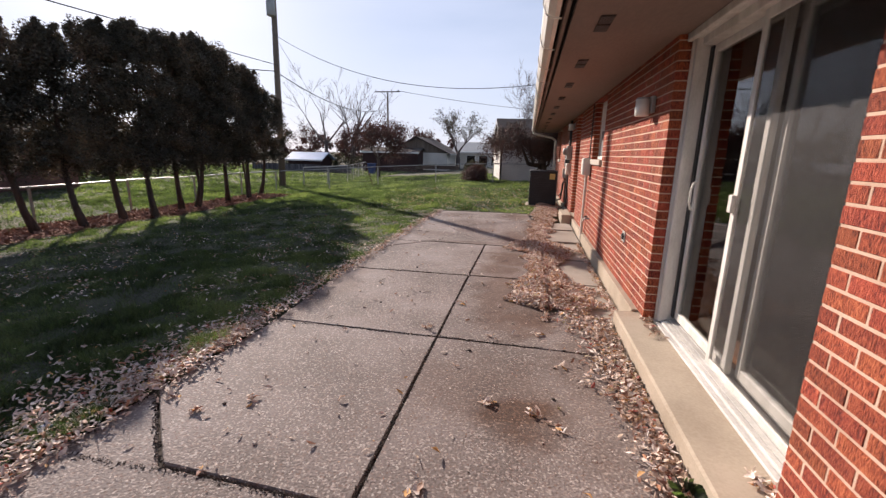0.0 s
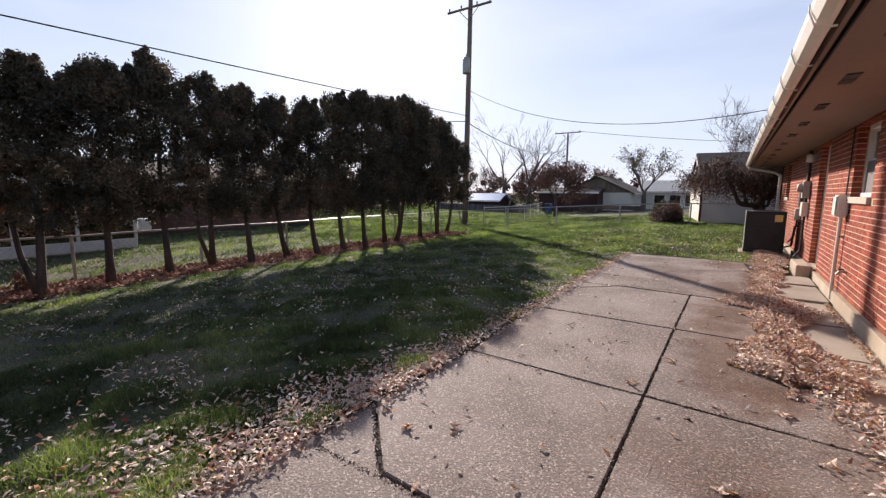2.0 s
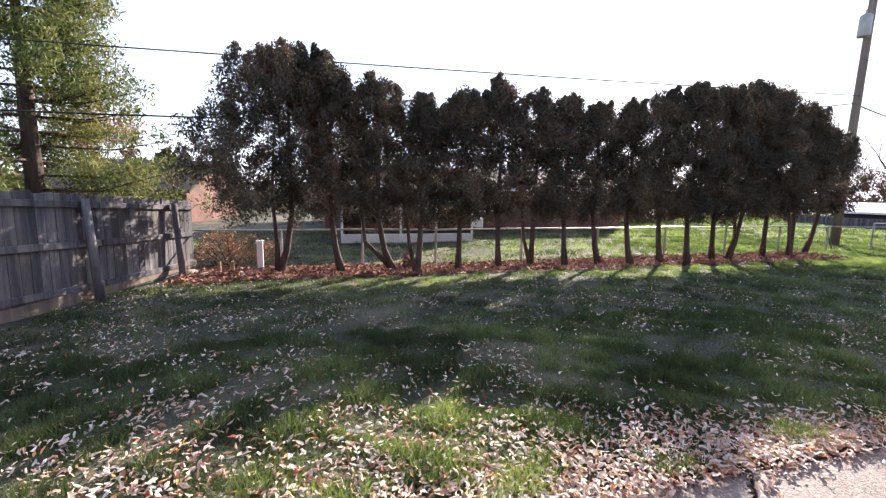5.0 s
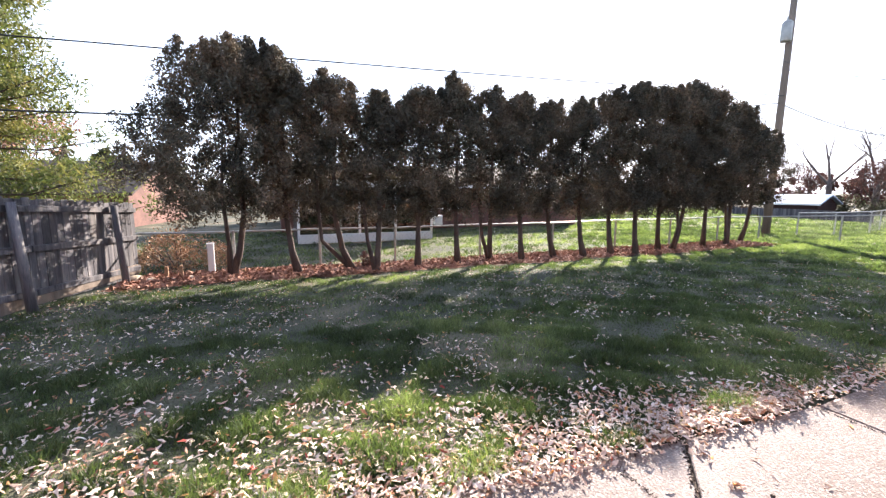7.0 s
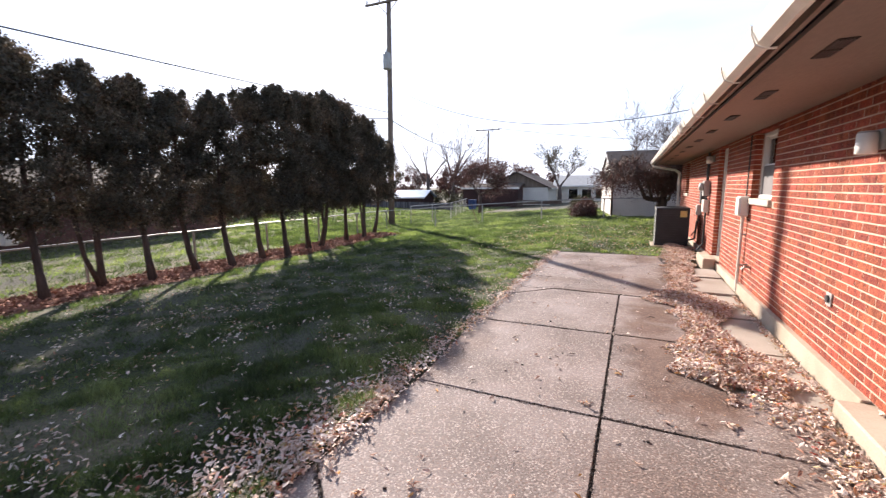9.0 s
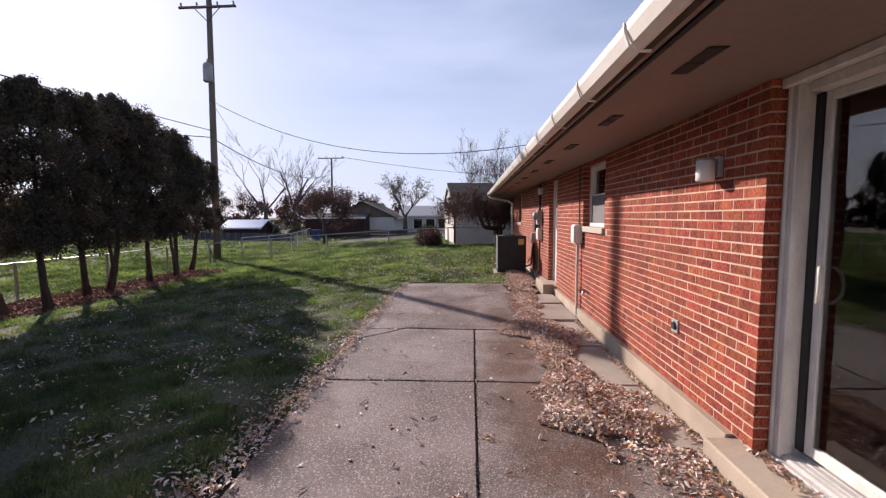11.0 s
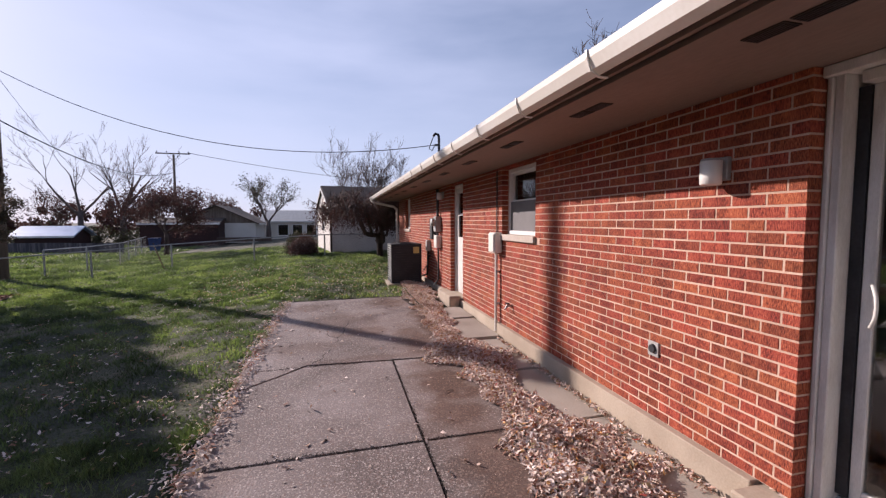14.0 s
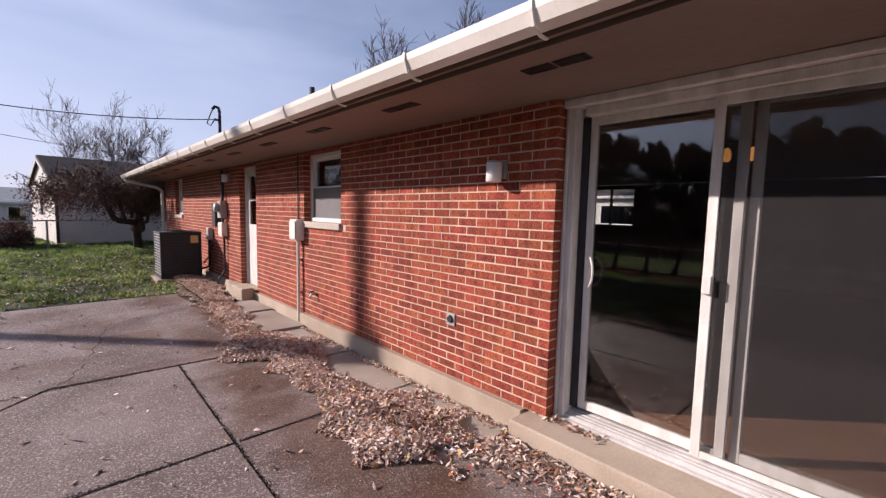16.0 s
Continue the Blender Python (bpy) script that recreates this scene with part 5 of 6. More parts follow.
def house(loc, rot, L, W, wall_h, roof_h, wall_mat, label, windows=(), doors=(), gable_mat=None, category="house", over=0.35, cat_roof=None, trim=None):
    """Local x along the front (length L), front at y=0 facing -y, depth W; ridge along x."""
    t = thing("house" if category == "house" else category.replace(" ", "_"), (*loc, float(gz(*loc))), label, category)
    m4 = Matrix.Translation((*loc, float(gz(*loc)))) @ Matrix.Rotation(radians(rot), 4, "Z")

    def P(name, sh, mat, parent=t, lab=""):
        sh.v = [tuple(m4 @ Vector(p)) for p in sh.v]
        return part(name, sh, mat, parent, lab)

    cuts = sorted(list(windows) + list(doors))
    s, x = Shape(), 0.0
    for a, b, c, d in cuts:
        if a > x:
            s.box(x, a, 0, 0.15, 0, wall_h)
        if c > 0.01:
            s.box(a, b, 0, 0.15, 0, c)
        s.box(a, b, 0, 0.15, d, wall_h)
        x = b
    s.box(x, L, 0, 0.15, 0, wall_h)
    s.box(0, 0.15, 0.15, W, 0, wall_h).box(L - 0.15, L, 0.15, W, 0, wall_h).box(0.15, L - 0.15, W - 0.15, W, 0, wall_h)
    P("wall", s, wall_mat)
    for xx in (0.0, L - 0.12):
        P("gable", Shape().prism([(0, wall_h + 0.002), (W, wall_h + 0.002), (W / 2, wall_h + roof_h)], "x", xx, xx + 0.12), gable_mat or wall_mat)
    o, k = over, over * roof_h / (W / 2)
    r = Shape()
    r.prism([(-o, wall_h - k + 0.02), (W / 2, wall_h + roof_h + 0.02), (W + o, wall_h - k + 0.02), (W + o, wall_h - k + 0.12), (W / 2, wall_h + roof_h + 0.13), (-o, wall_h - k + 0.12)], "x", -o, L + o)
    P("roof", r, cat_roof or M_ROOF)
    P("fascia", Shape().box(-o, L + o, -o - 0.03, -o - 0.001, wall_h - k - 0.02, wall_h - k + 0.12), trim or M_WHITE)
    for a, b, c, d in windows:
        w = P("window", Shape().box(a, b, -0.02, 0.04, c, c + 0.06).box(a, b, -0.02, 0.04, d - 0.06, d).box(a, a + 0.06, -0.02, 0.04, c + 0.06, d - 0.06).box(b - 0.06, b, -0.02, 0.04, c + 0.06, d - 0.06), M_WHITE)
        P("pane", Shape().box(a + 0.06, b - 0.06, 0.02, 0.03, c + 0.06, d - 0.06), M_DGLASS, w)
    for a, b, c, d in doors:
        P("door", Shape().box(a, b, 0.04, 0.08, c + 0.01, d), M_WHITE)
    return t, m4


# brown brick house behind the porch
t, m4 = house((-18.4, 0.5), 90, 15, 8, 2.0, 1.0, M_BROWNBRICK, "brown brick ranch house seen between the tree trunks",
              [(7.0, 8.2, 0.9, 1.9), (10.0, 11.5, 0.9, 1.9)])
house((-25, -13.5), 80, 7.5, 7, 1.7, 1.5, M_BROWNBRICK, "brick house with a dark roof beyond the fence corner", [(1, 2, 0.7, 1.3), (4, 5, 0.7, 1.3)], trim=M_BARK)
# pale garage behind the maple
t, m4 = house((-0.66, 22.3), 9, 6.2, 4.6, 2.1, 1.0, M_SIDING, "pale sided garage with a dark shingle roof", category="garage", over=0.10)
for sgn in (-1, 1):
    s = Shape().prism([(2.3 + sgn * 2.42, 1.98), (2.3 + sgn * 2.42, 2.08), (2.3, 3.12), (2.3, 3.02)], "x", -0.125, -0.101)
    s.v = [tuple(m4 @ Vector(p)) for p in s.v]
    part("rake_board", s, M_WHITE, t)
for a, b in ((1.9, 2.0), (2.6, 2.7)):
    s = Shape().box(-0.03, -0.002, a, b, 1.0, 1.75)
    s.v = [tuple(m4 @ Vector(p)) for p in s.v]
    part("window_trim", s, M_WHITE, t)
s = Shape().box(-0.02, -0.002, 2.001, 2.599, 1.0, 1.75)
s.v = [tuple(m4 @ Vector(p)) for p in s.v]
part("pane", s, M_DGLASS, t)
s = Shape().box(-0.03, 0.06, -0.03, -0.002, 0.05, 2.05)
s.v = [tuple(m4 @ Vector(p)) for p in s.v]
part("corner_board", s, M_BARK, t, "dark corner board")
# far dark red shed, white garage, ranch house, blue-roofed shed
house((-14.6, 38.5), 2, 5.3, 3.5, 1.75, 0.35, M_SHED, "long low dark red shed", category="shed", over=0.15)
house((-7.0, 41.0), 90, 7, 6, 1.65, 1.4, M_SIDING, "pale garage with a weathered brown gable", gable_mat=M_POLE, category="garage")
# The ranch roof's pale grey paints in the sun's glint on it.
house((-7.0, 45.5), 3, 9, 7, 1.8, 1.0, M_SIDING, "low pale ranch house with a broad porch", [(1.2, 2.2, 0.4, 1.5), (2.5, 3.5, 0.4, 1.5), (3.8, 4.8, 0.4, 1.5)], cat_roof=M_GREY)
house((-23.2, 40.0), 4, 3.4, 3, 0.9, 0.6, M_SHED, "low shed with a pale blue metal roof", category="shed", over=0.3, cat_roof=M_BLUEROOF)
house((22.0, 20.0), -90, 16, 8, 2.5, 1.6, M_SIDING, "neighbour's house across the street", [(2, 4, 0.9, 2.0), (6, 8, 0.9, 2.0), (11, 13, 0.9, 2.0)])
wb = thing("wheelie_bin", (-12.0, 34.0, float(gz(-12.0, 34.0))), "blue wheeled rubbish bin", "bin")
z = float(gz(-12.0, 34.0))
bx = -12.0
part("body", Shape().prism([(bx - 0.22, z + 0.02), (bx + 0.22, z + 0.02), (bx + 0.28, z + 0.78), (bx - 0.28, z + 0.78)], "y", 33.75, 34.25), M_BLUEBIN, wb)
part("lid", Shape().box(bx - 0.30, bx + 0.30, 33.70, 34.28, z + 0.785, z + 0.84, 0.015), M_BLUEBIN, wb)
# timber fences beyond the yard
s = thing("far_board_fence", (-17, 37, -0.2), "pale grey fence beyond the pole", "fence")
for k in range(60):
    x = -24.5 + k * 0.19
    z = float(gz(x, 36.0))
    part("board", Shape().box(x, x + 0.175, 36.0 - k * 0.06, 36.03 - k * 0.06, z, z + 0.62), M_WOODF, s)
low = thing("low_timber_edge", (-7.5, 37, 0), "long low dark timber edging", "timber")
part("beam", Shape().box(-9.0, -5.2, 36.9, 37.1, 0.05, 0.38, 0.02), M_BARK, low)

# hedges and tree line in the distance
def hedge(name, pts, h, depth, mat, label, seed, n=120, size=0.3):
    rr = np.random.default_rng(seed)
    pts = np.array(pts, float)
    q = rr.random(n) * (len(pts) - 1)
    i = np.minimum(q.astype(int), len(pts) - 2)
    p = pts[i] + (pts[i + 1] - pts[i]) * (q - i)[:, None]
    p += rr.normal(size=p.shape) * depth * 0.4
    z = gz(p[:, 0], p[:, 1]) + rr.random(n) * h * (0.75 + 0.25 * np.sin(q * 9 + seed)) 
    v, f = leaf_cloud(np.stack([p[:, 0], p[:, 1], z], 1), rr.uniform(0.4, 0.9, n) * (h / 3) ** 0.5, 70, size, seed, 0.6)
    ob = new(name, cloud(name, v, f, mat))
    tagged(ob, label, "hedge", kind="stuff")


hedge("far_treeline", [(-75, 62), (-45, 72), (-20, 75), (10, 75), (45, 62)], 4.2, 4, M_RUST, "distant line of brown autumn trees", 1, 420, 0.5)
hedge("far_hedge", [(-27, 44), (-22, 44), (-16, 44)], 1.5, 0.8, M_OLIVE, "dark hedge behind the fence", 2, 110, 0.16)
hedge("west_treeline", [(-42, -30), (-48, 0), (-50, 30), (-60, 60)], 5.0, 4, M_OLIVE, "distant line of trees to the west", 3, 380, 0.45)
hedge("side_hedge", [(-22, 17), (-24, 22), (-24, 30)], 1.6, 0.8, M_OLIVE, "dark shrubs beyond the neighbour's lawn", 4, 90, 0.16)

# ---- lawn, mulch and leaves ----
gx2, gy2 = np.linspace(-9.55, -8.15, 12), np.linspace(-2.2, 15.2, 110)
A, B = np.meshgrid(gx2, gy2)
wob = 0.12 * np.sin(B * 2.1) * (A > -8.9) + 0.08 * np.sin(B * 5.3) * (A > -8.9)
AX = A + wob
Z = gz(AX, B) + 0.03 * np.sin((A + 9.55) / 1.4 * math.pi) - 0.004 + 0.015 * np.sin(AX * 17) * np.cos(B * 13)
n = 12
ii = (np.arange(109)[:, None] * n + np.arange(n - 1)[None, :]).ravel()
tagged(new("mulch_bed", cloud("mulch_bed", np.stack([AX.ravel(), B.ravel(), Z.ravel()], 1), np.stack([ii, ii + 1, ii + n + 1, ii + n], 1), M_MULCH)),
       "long bed of reddish mulch and dead leaves under the trees", "mulch bed", kind="structure")


def grass(name, xr, yr, count, hgt, seed, wid=0.006):
    r = np.random.default_rng(seed)
    x, y = r.uniform(*xr, count), r.uniform(*yr, count)
    edge = -1.40 + 0.05 * np.sin(y * 3.1) + 0.04 * np.sin(y * 9.7)
    keep = ((x < edge) | (y > 11.12)) & ~((x > 1.55) & (y < 17.6)) & ~((x < -8.0) & (x > -9.5) & (y < 15.2) & (r.random(count) > 0.03))
    bare = np.sin(x * 1.9 + 2.1 * np.sin(y * 1.1)) * np.sin(y * 1.7 + x * 0.6) + 0.35 * np.sin(x * 8.3 + np.sin(y * 6.1)) * np.sin(y * 7.7)
    keep &= r.random(count) < np.clip(0.95 - 0.8 * sstep(0.15, 0.75, bare) * np.where(y > 5.5, 0.25, 1.0), 0.08, 1)
    keep &= ~((((x + 2.9) / 0.75) ** 2 + ((y + 0.45 + 0.55 * (x + 2.9)) / 0.22) ** 2 < 1) & (r.random(count) > 0.05))
    x, y = x[keep], y[keep]
    c = len(x)
    z = gz(x, y)
    tuft = 0.62 + 0.85 * np.clip(np.sin(x * 7.3 + np.sin(y * 5.1)) * np.sin(y * 6.7 + np.sin(x * 4.3)), -0.5, 1)
    h = hgt * r.uniform(0.5, 1.35, c) * tuft
    a = r.random(c) * 6.283
    w = wid * r.uniform(0.7, 1.4, c)
    lean = r.normal(size=(c, 2)) * 0.5 * h[:, None]
    p0 = np.stack([x - np.cos(a) * w, y - np.sin(a) * w, z - 0.005], 1)
    p1 = np.stack([x + np.cos(a) * w, y + np.sin(a) * w, z - 0.005], 1)
    p2 = np.stack([x + lean[:, 0], y + lean[:, 1], z + h], 1)
    v = np.stack([p0, p1, p2], 1).reshape(-1, 3)
    ob = new(name, cloud(name, v, np.arange(len(v)).reshape(-1, 3), M_GRASS, nper=3))
    tagged(ob, "short rough green grass", "grass", kind="stuff")


grass("grass", (-4.4, -1.3), (-2.5, 6.0), 260000, 0.066, 1, 0.0032)
grass("grass_middle", (-8.4, -1.3), (-3.0, 16.0), 260000, 0.055, 2, 0.006)
grass("grass_far", (-14.0, 3.5), (11.1, 30.0), 260000, 0.07, 3, 0.014)
grass("grass_beyond", (-34.0, -10.0), (14.0, 46.0), 90000, 0.09, 5, 0.035)
grass("grass_neighbour", (-19.0, -9.5), (-4.0, 20.0), 90000, 0.07, 4, 0.012)


def litter(name, x, y, z, size, seed, label, mat=None, flat=0.35):
    """Curled, crumpled dead leaves: a bent and rolled blade of three by three corners; flat: how far they stand up."""
    r = np.random.default_rng(seed)
    c = len(x)
    a = r.random(c) * 6.283
    s = size * r.uniform(0.55, 1.35, c)
    roll = r.uniform(0.9, 2.9, c) * np.where(r.random(c) < 0.7, 1, -1)
    bend = r.uniform(-1.3, 1.3, c)
    wide = r.uniform(0.42, 0.92, c)
    pitch, tip = r.normal(size=c) * flat * 0.9, r.normal(size=c) * flat
    rows = []
    for p, hw in ((-0.78, 0.20), (0.02, 0.56), (0.80, 0.12)):
        for q in (-1, 0, 1):
            w = q * hw * wide
            ang = w * roll * 1.5
            yy_ = np.sin(ang) / (roll * 1.5)
            zz_ = (1 - np.cos(ang)) / (roll * 1.5) + bend * p * p * 0.5
            pp = p * (1 - 0.15 * bend ** 2) + r.normal(size=c) * 0.07
            zz_ = zz_ + r.normal(size=c) * 0.06
            x1, z1 = pp * np.cos(pitch) - zz_ * np.sin(pitch), pp * np.sin(pitch) + zz_ * np.cos(pitch)
            y1, z2 = yy_ * np.cos(tip) - z1 * np.sin(tip), yy_ * np.sin(tip) + z1 * np.cos(tip)
            rows.append(np.stack([x + (np.cos(a) * x1 - np.sin(a) * y1) * s, y + (np.sin(a) * x1 + np.cos(a) * y1) * s, z2 * s], 1))
    v = np.stack(rows, 1)
    v[:, :, 2] += (z + 0.0015 - v[:, :, 2].min(1))[:, None]
    v = v.reshape(-1, 3)
    b = (np.arange(c) * 9)[:, None]
    f = np.concatenate([b + np.array([i0, i0 + 3, i0 + 4, i0 + 1]) for i0 in (0, 1, 3, 4)])
    ob = new(name, cloud(name, v, f, mat or M_LEAF))
    tagged(ob, label, "leaves", kind="stuff")


# drift of leaves beside the wall
r = np.random.default_rng(5)
n = 84000
yy = r.uniform(3.9, 13.2, n)
YK = [3.9, 4.15, 4.6, 5.0, 5.4, 5.8, 6.3, 6.7, 6.95, 7.2, 7.6, 8.2, 9.0, 10.0, 11.0, 12.2, 13.2]
LK = [1.36, 1.05, 0.64, 0.70, 0.72, 0.80, 0.84, 0.72, 0.55, 0.50, 0.74, 0.82, 0.86, 0.92, 0.90, 0.8, 0.9]
RK = [1.50, 1.50, 1.50, 1.50, 1.42, 1.25, 1.18, 1.45, 1.60, 1.50, 1.22, 1.16, 1.30, 1.36, 1.55, 1.6, 1.6]
lo, hi = np.interp(yy, YK, LK), np.interp(yy, YK, RK)
cx, hw = (lo + hi) / 2, (hi - lo) / 2 + 0.04 * np.sin(yy * 11)
off = r.normal(size=n) * 0.62
keep = (np.abs(off) < 1.05 + 0.2 * np.sin(yy * 5.3) + 0.15 * np.sin(yy * 13.1 + 2 * off)) & (r.random(n) < np.interp(yy, [3.9, 5, 8, 9.5, 13.2], [1, 1, 0.9, 0.6, 0.3]))
xx, yy, off, hw2 = (cx + off * hw)[keep], yy[keep], off[keep], hw[keep]
zz = np.where(xx < 1.0, 0.0, np.interp(yy, [4, 6.6, 9.6, 9.7, 13], [-0.04, -0.02, 0.03, 0.05, 0.07])) + np.clip(0.10 - 0.09 * off ** 2, 0, 1) * (hw2 / 0.45) * (0.7 + 0.3 * np.sin(xx * 9 + yy * 7)) * r.random(len(xx)) ** 0.6
gap = (yy < 4.52 - 0.5 * np.abs(xx - 1.08)) & (xx > 0.93 + 0.3 * (4.5 - yy)) & (r.random(len(xx)) > 0.05)
keep = ~gap & (xx < 1.66) & ((yy < 9.65) | (yy > 10.65) | (xx < 1.48))
litter("leaf_drift", xx[keep], yy[keep], zz[keep], 0.027, 6, "drift of curled dry brown leaves on the walk", flat=0.42)
# fringe along the stoop and wall foot
n = 5200
yy = np.concatenate([r.uniform(0.2, 4.3, 4200), r.uniform(4.3, 9.6, 1000)])
xx = np.where(yy < 4.3, 1.535 - np.abs(r.normal(size=n)) * np.interp(yy, [0, 2.3, 3.4, 4.3], [0.07, 0.07, 0.14, 0.16]), 1.66 - np.abs(r.normal(size=n)) * 0.03)
litter("leaf_fringe", xx, yy, np.where(yy < 4.3, 0.002, -0.03) + 0.02 * r.random(n), 0.026, 7, "dry leaves gathered at the foot of the stoop and wall", flat=0.4)
# leaves on the lawn, thickest by the patio edge
n = 12500
yy = np.where(r.random(n) < 0.80, r.uniform(-2.5, 3.4, n), 3.2 + 7.8 * r.random(n) ** 1.6)
d = r.exponential(0.30, n) * np.interp(yy, [-2.5, 1.6, 3, 5, 11], [1.9, 1.2, 0.5, 0.22, 0.12])
xx = -1.44 - d + 0.06 * r.normal(size=n) + 0.08
litter("leaves_patio_edge", xx, yy, np.maximum(gz(xx, yy), np.where(xx > -1.42, 0.0, -0.1)) + 0.010 + 0.025 * r.random(n), 0.027, 8, "dead leaves along the edge of the patio", flat=0.35)
n = 60000
xx, yy = r.uniform(-8.2, -1.5, n), r.uniform(-3.0, 13.0, n)
patch = np.sin(xx * 2.3 + 1.7 * np.sin(yy * 1.9)) * np.sin(yy * 2.9 + 1.3 * np.sin(xx * 2.1)) + 0.5 * np.sin(xx * 7.1 + yy * 3.3) * np.sin(yy * 6.3)
k = r.random(n) < np.clip(0.20 + 0.50 * patch, 0.04, 0.8) * np.interp(yy - 0.4 * (xx + 1.5), [-3, 4, 9, 13], [1.0, 0.9, 0.4, 0.12]) * np.interp(xx, [-8, -5, -1.5], [0.45, 0.7, 1.0])
litter("leaves_on_lawn", xx[k], yy[k], gz(xx[k], yy[k]) + 0.026 * r.random(k.sum()) + 0.006, 0.025, 9, "scattered pale dead leaves on the lawn", flat=0.35)
n = 14000
xx, yy = r.uniform(-9.6, -8.0, n), r.uniform(-2.3, 15.0, n)
litter("leaves_in_mulch", xx, yy, gz(xx, yy) + 0.02 + 0.03 * r.random(n), 0.07, 10, "reddish dead leaves in the mulch bed", M_MULCH, flat=0.4)
n = 1500
xx, yy = r.uniform(-3.5, 1.5, n), r.uniform(11.2, 17.0, n)
litter("leaves_far_lawn", xx, yy, gz(xx, yy) + 0.035, 0.032, 12, "scattered dead leaves beyond the patio", flat=0.5)
n = 260
xx, yy = r.uniform(-1.3, 1.4, n), r.uniform(0.4, 10.8, n)
litter("leaves_on_patio", xx, yy, np.full(n, 0.002), 0.028, 11, "a few dead leaves lying on the patio", flat=0.4)
for k, (x, y) in enumerate(((0.85, 2.72), (1.0, 2.62), (0.62, 2.78), (0.35, 2.05), (-0.98, 2.35), (-0.75, 2.5), (-1.2, 2.42), (-0.6, 1.98), (0.0, 3.75), (0.9, 3.82), (1.05, 3.3), (0.2, 4.4))):
    q = np.random.default_rng(90 + k)
    n = 7
    litter("leaf_clump", x + q.normal(size=n) * 0.022, y + q.normal(size=n) * 0.022, 0.008 * q.random(n), 0.034, 91 + k, "small clump of dry leaves on the concrete", flat=0.3)
n = 120
q = np.random.default_rng(77)
litter("leaves_on_stoop", 1.77 + q.normal(size=n) * 0.02, np.where(q.random(n) < 0.5, 2.25 + q.normal(size=n) * 0.05, 3.96 + q.normal(size=n) * 0.12), np.full(n, 0.124) + 0.006 * q.random(n), 0.028, 78, "dry leaves on the stoop", flat=0.6)
n = 260
q = np.random.default_rng(55)
u = q.random(n)
leg = q.random(n) < 0.5
xx = np.where(leg, -1.36, -1.36 + 0.55 * u) + q.normal(size=n) * 0.011
yy = np.where(leg, 2.0 + 0.9 * u, 2.45 - 0.52 * u) + q.normal(size=n) * 0.011
litter("joint_debris", xx, yy, np.full(n, -0.004), 0.014, 56, "crumbs of dead leaves in the slab joint", M_JOINT, flat=0.5)
q = np.random.default_rng(57)
n = 2600
yy = q.uniform(-1.0, 7.15, n)
xx = np.interp(yy, [3.6, 7.15], [0.12, 0.14]) + q.normal(size=n) * 0.009
litter("joint_crumbs", xx, yy, np.full(n, -0.006), 0.010, 58, "crumbs of soil and leaf in the long joint", M_JOINT, flat=0.5)
n = 5000
q = np.random.default_rng(61)
yj = np.array([3.605, 5.385, 7.18, 1.92])[q.integers(0, 4, n)]
xx = q.uniform(-1.3, 0.95, n)
litter("cross_joint_crumbs", xx, yj + 0.01 * np.sin(xx * 7) + q.normal(size=n) * 0.010, np.full(n, -0.005), 0.009, 62, "crumbs of soil and leaf in the cross joints", M_JOINT, flat=0.5)
n = 2200
xx, yy = q.uniform(-1.4, 1.45, n), q.uniform(0.3, 10.8, n)
litter("patio_grit", xx, yy, np.full(n, 0.001), 0.007, 63, "bits of grit and crushed leaf on the concrete", flat=0.4)
# weed tuft at the stoop
q = np.random.default_rng(31)
n = 160
a, L = q.random(n) * 6.283, q.uniform(0.03, 0.09, n)
cx0, cy0 = 1.50, 2.25
v = np.stack([np.stack([cx0 + np.cos(a) * 0.01, cy0 + np.sin(a) * 0.01, np.zeros(n)], 1),
              np.stack([cx0 + np.cos(a + 0.3) * L * 0.6, cy0 + np.sin(a + 0.3) * L * 0.6, L * 0.9], 1),
              np.stack([cx0 + np.cos(a) * L, cy0 + np.sin(a) * L, L * 0.8], 1)], 1).reshape(-1, 3)
tagged(new("weed", cloud("weed", v, np.arange(len(v)).reshape(-1, 3), M_GRASS, nper=3)), "small green weed at the foot of the stoop", "weed")
single("blue_scrap", Shape().box(-1.63, -1.56, 2.02, 2.07, -0.005, 0.02, 0.008), M_BLUEBIN, "scrap of blue plastic among the leaves", "litter", origin=(-1.6, 2.05, 0))

q = random.Random(12)
for k in range(16):
    x, y, a, L = q.uniform(-1.2, 1.35), q.uniform(1.2, 9.5), q.uniform(0, 6.28), q.uniform(0.05, 0.16)
    p = [(x, y, 0.006), (x + math.cos(a) * L * 0.5, y + math.sin(a) * L * 0.5, 0.012), (x + math.cos(a + 0.3) * L, y + math.sin(a + 0.3) * L, 0.006)]
    single("twig", Shape().tube(p, [0.003, 0.0028, 0.0015], 5), M_BARK, "thin dry twig lying on the patio", "twig", "", "twigs on the patio", (x, y, 0))
for k in range(70):
    x, y = q.uniform(-1.35, 1.45), q.uniform(0.8, 10.8)
    sc = q.uniform(0.004, 0.011)
    s = Shape().box(x - sc, x + sc * 1.2, y - sc, y + sc, 0.0, sc * 1.1, sc * 0.45)
    single("pebble", s, M_JOINT if k % 2 else M_STONE, "small crumb of stone on the patio", "pebble", "", "crumbs of stone on the patio", (x, y, 0))

# ---- bricks, last of the setting ----
def brick_mesh(length):
    s = Shape().box(0, 0.09, 0, length, 0, CH - 0.011, 0.002)
    return mesh_of("brick", s, M_BRICK)


BRICKS = {}


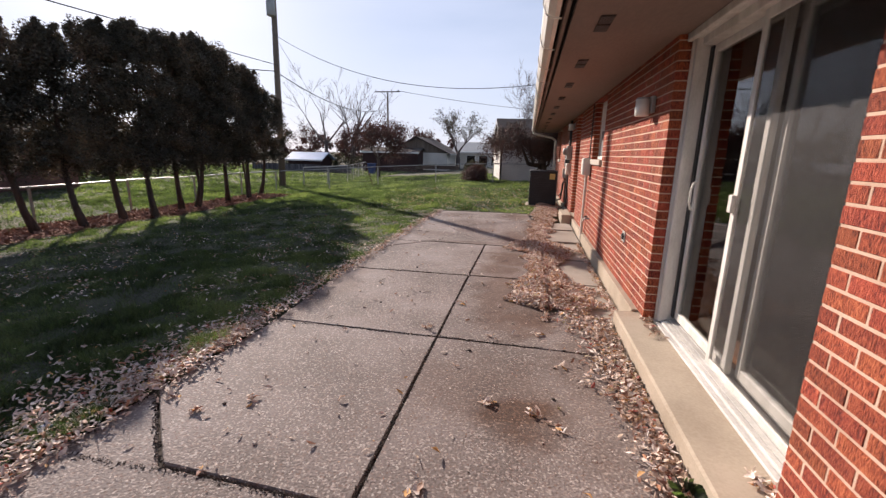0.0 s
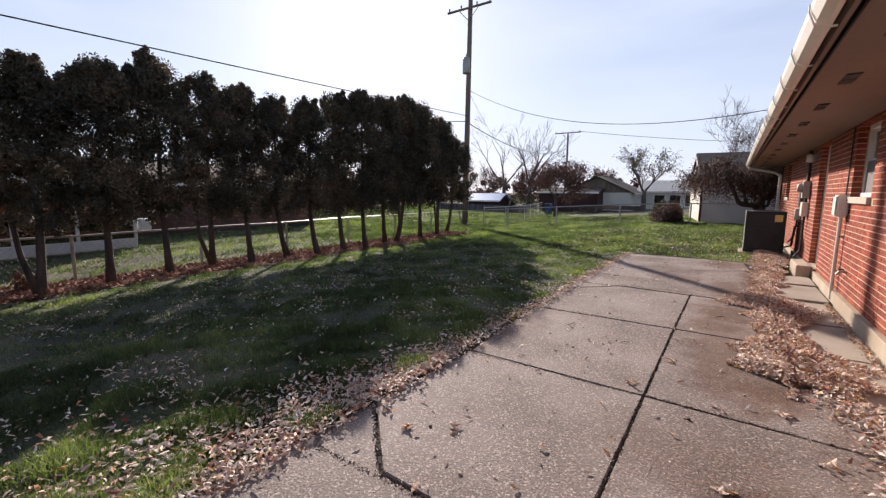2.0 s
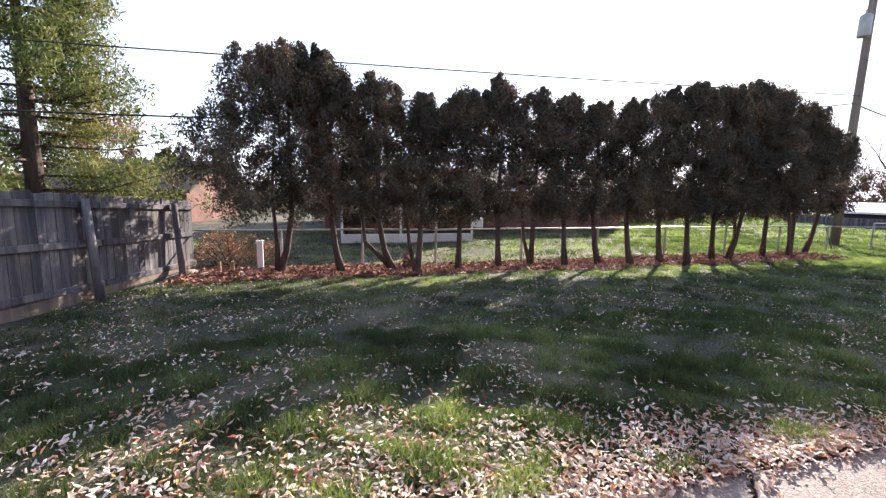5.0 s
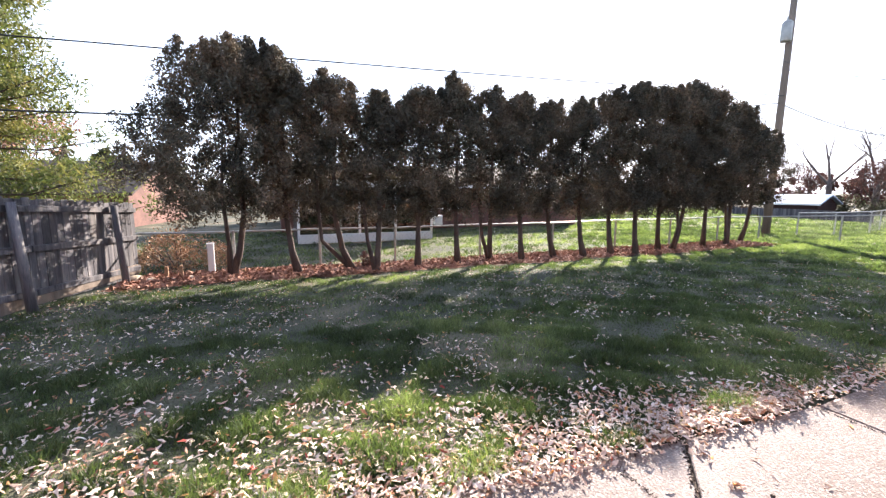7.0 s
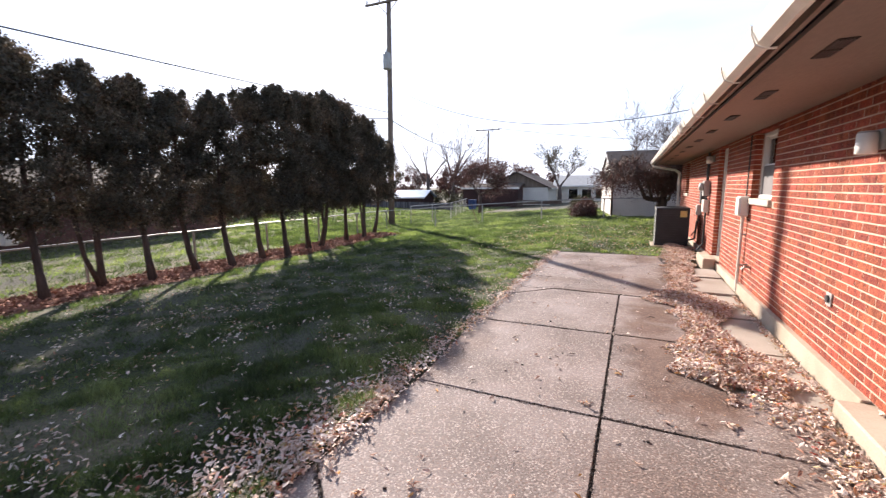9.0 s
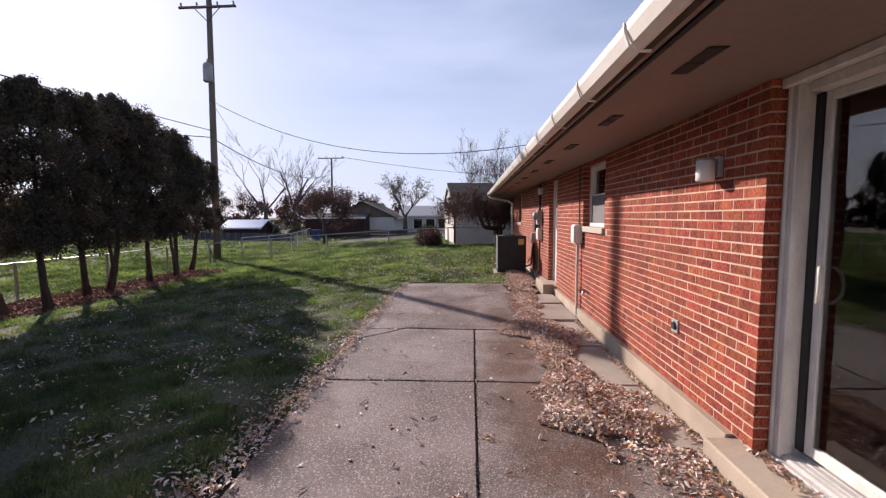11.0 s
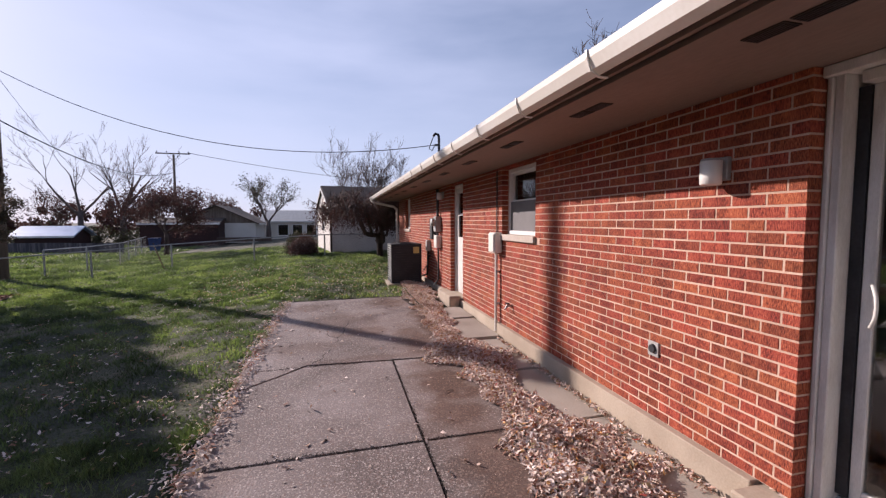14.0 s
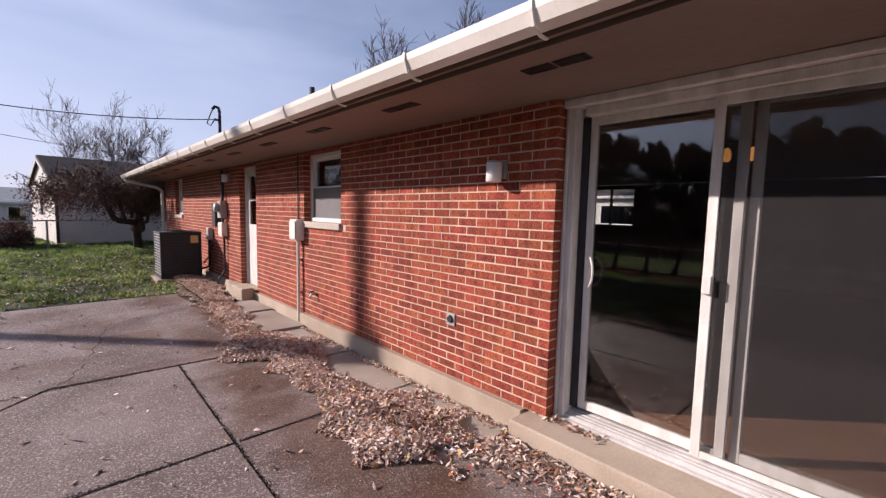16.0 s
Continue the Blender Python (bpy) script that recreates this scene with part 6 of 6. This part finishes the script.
def lay(y0, y1, openings, parent, near, toward):
    """Running bond from the end y0 (a corner) on towards y1; those in the stretch near are separate pieces."""
    rest, count = [], 0
    sgn = 1 if y1 > y0 else -1
    for c in range(32):
        hc = CH - 0.011 if c < 31 else Z1 - (Z0 + 31 * CH) - 0.003
        z = Z0 + c * CH + 0.002
        p = 0.0
        first = 0.0985 if c % 2 else 0.203
        total = abs(y1 - y0)
        while p < total - 0.02:
            ln = min(first if p == 0 else 0.203, total - p)
            a, b = (y0 + p, y0 + p + ln - 0.010) if sgn > 0 else (y0 - p - ln + 0.010, y0 - p)
            p += ln
            segs = [(a, b)]
            for o in openings:
                if z + CH * 0.5 > o[2] and z + CH * 0.5 < o[3]:
                    out = []
                    for u, v in segs:
                        if v <= o[0] or u >= o[1]:
                            out.append((u, v))
                        else:
                            if u < o[0] - 0.02:
                                out.append((u, o[0]))
                            if v > o[1] + 0.02:
                                out.append((o[1], v))
                    segs = out
                elif z < o[2] and z + CH > o[2] - 0.08:
                    segs = [(u, v) for u, v in segs if v <= o[0] - 0.02 or u >= o[1] + 0.02]
            for u, v in segs:
                dx = random.uniform(-0.0015, 0.0015)
                if near[0] <= (u + v) / 2 <= near[1] and near[2] <= z < near[3]:
                    key = round(v - u, 3)
                    if key not in BRICKS:
                        BRICKS[key] = brick_mesh(key)
                    piece("brick", BRICKS[key], parent, (WX + dx, u, z))
                    count += 1
                else:
                    rest.append((WX + dx, u, z, v - u, hc))
    if rest:
        s = Shape()
        for x, y, z, ln, hc in rest:
            s.box(x, x + 0.09, y, y + ln, z, z + hc)
        me = bpy.data.meshes.new("brickwork")
        me.from_pydata(s.v, [], s.f)
        me.materials.append(M_BRICK)
        me.update()
        ob = new("brickwork", me)
        ob.parent = parent
        tagged(ob, "red brick courses", kind="stuff")
    return count


lay(4.09, 17.38, OPEN, wall_a, (4.0, 6.1, 0.1, 2.2), 1)
lay(2.15, -3.0, [], wall_b, (0.2, 2.2, 0.1, 2.2), -1)
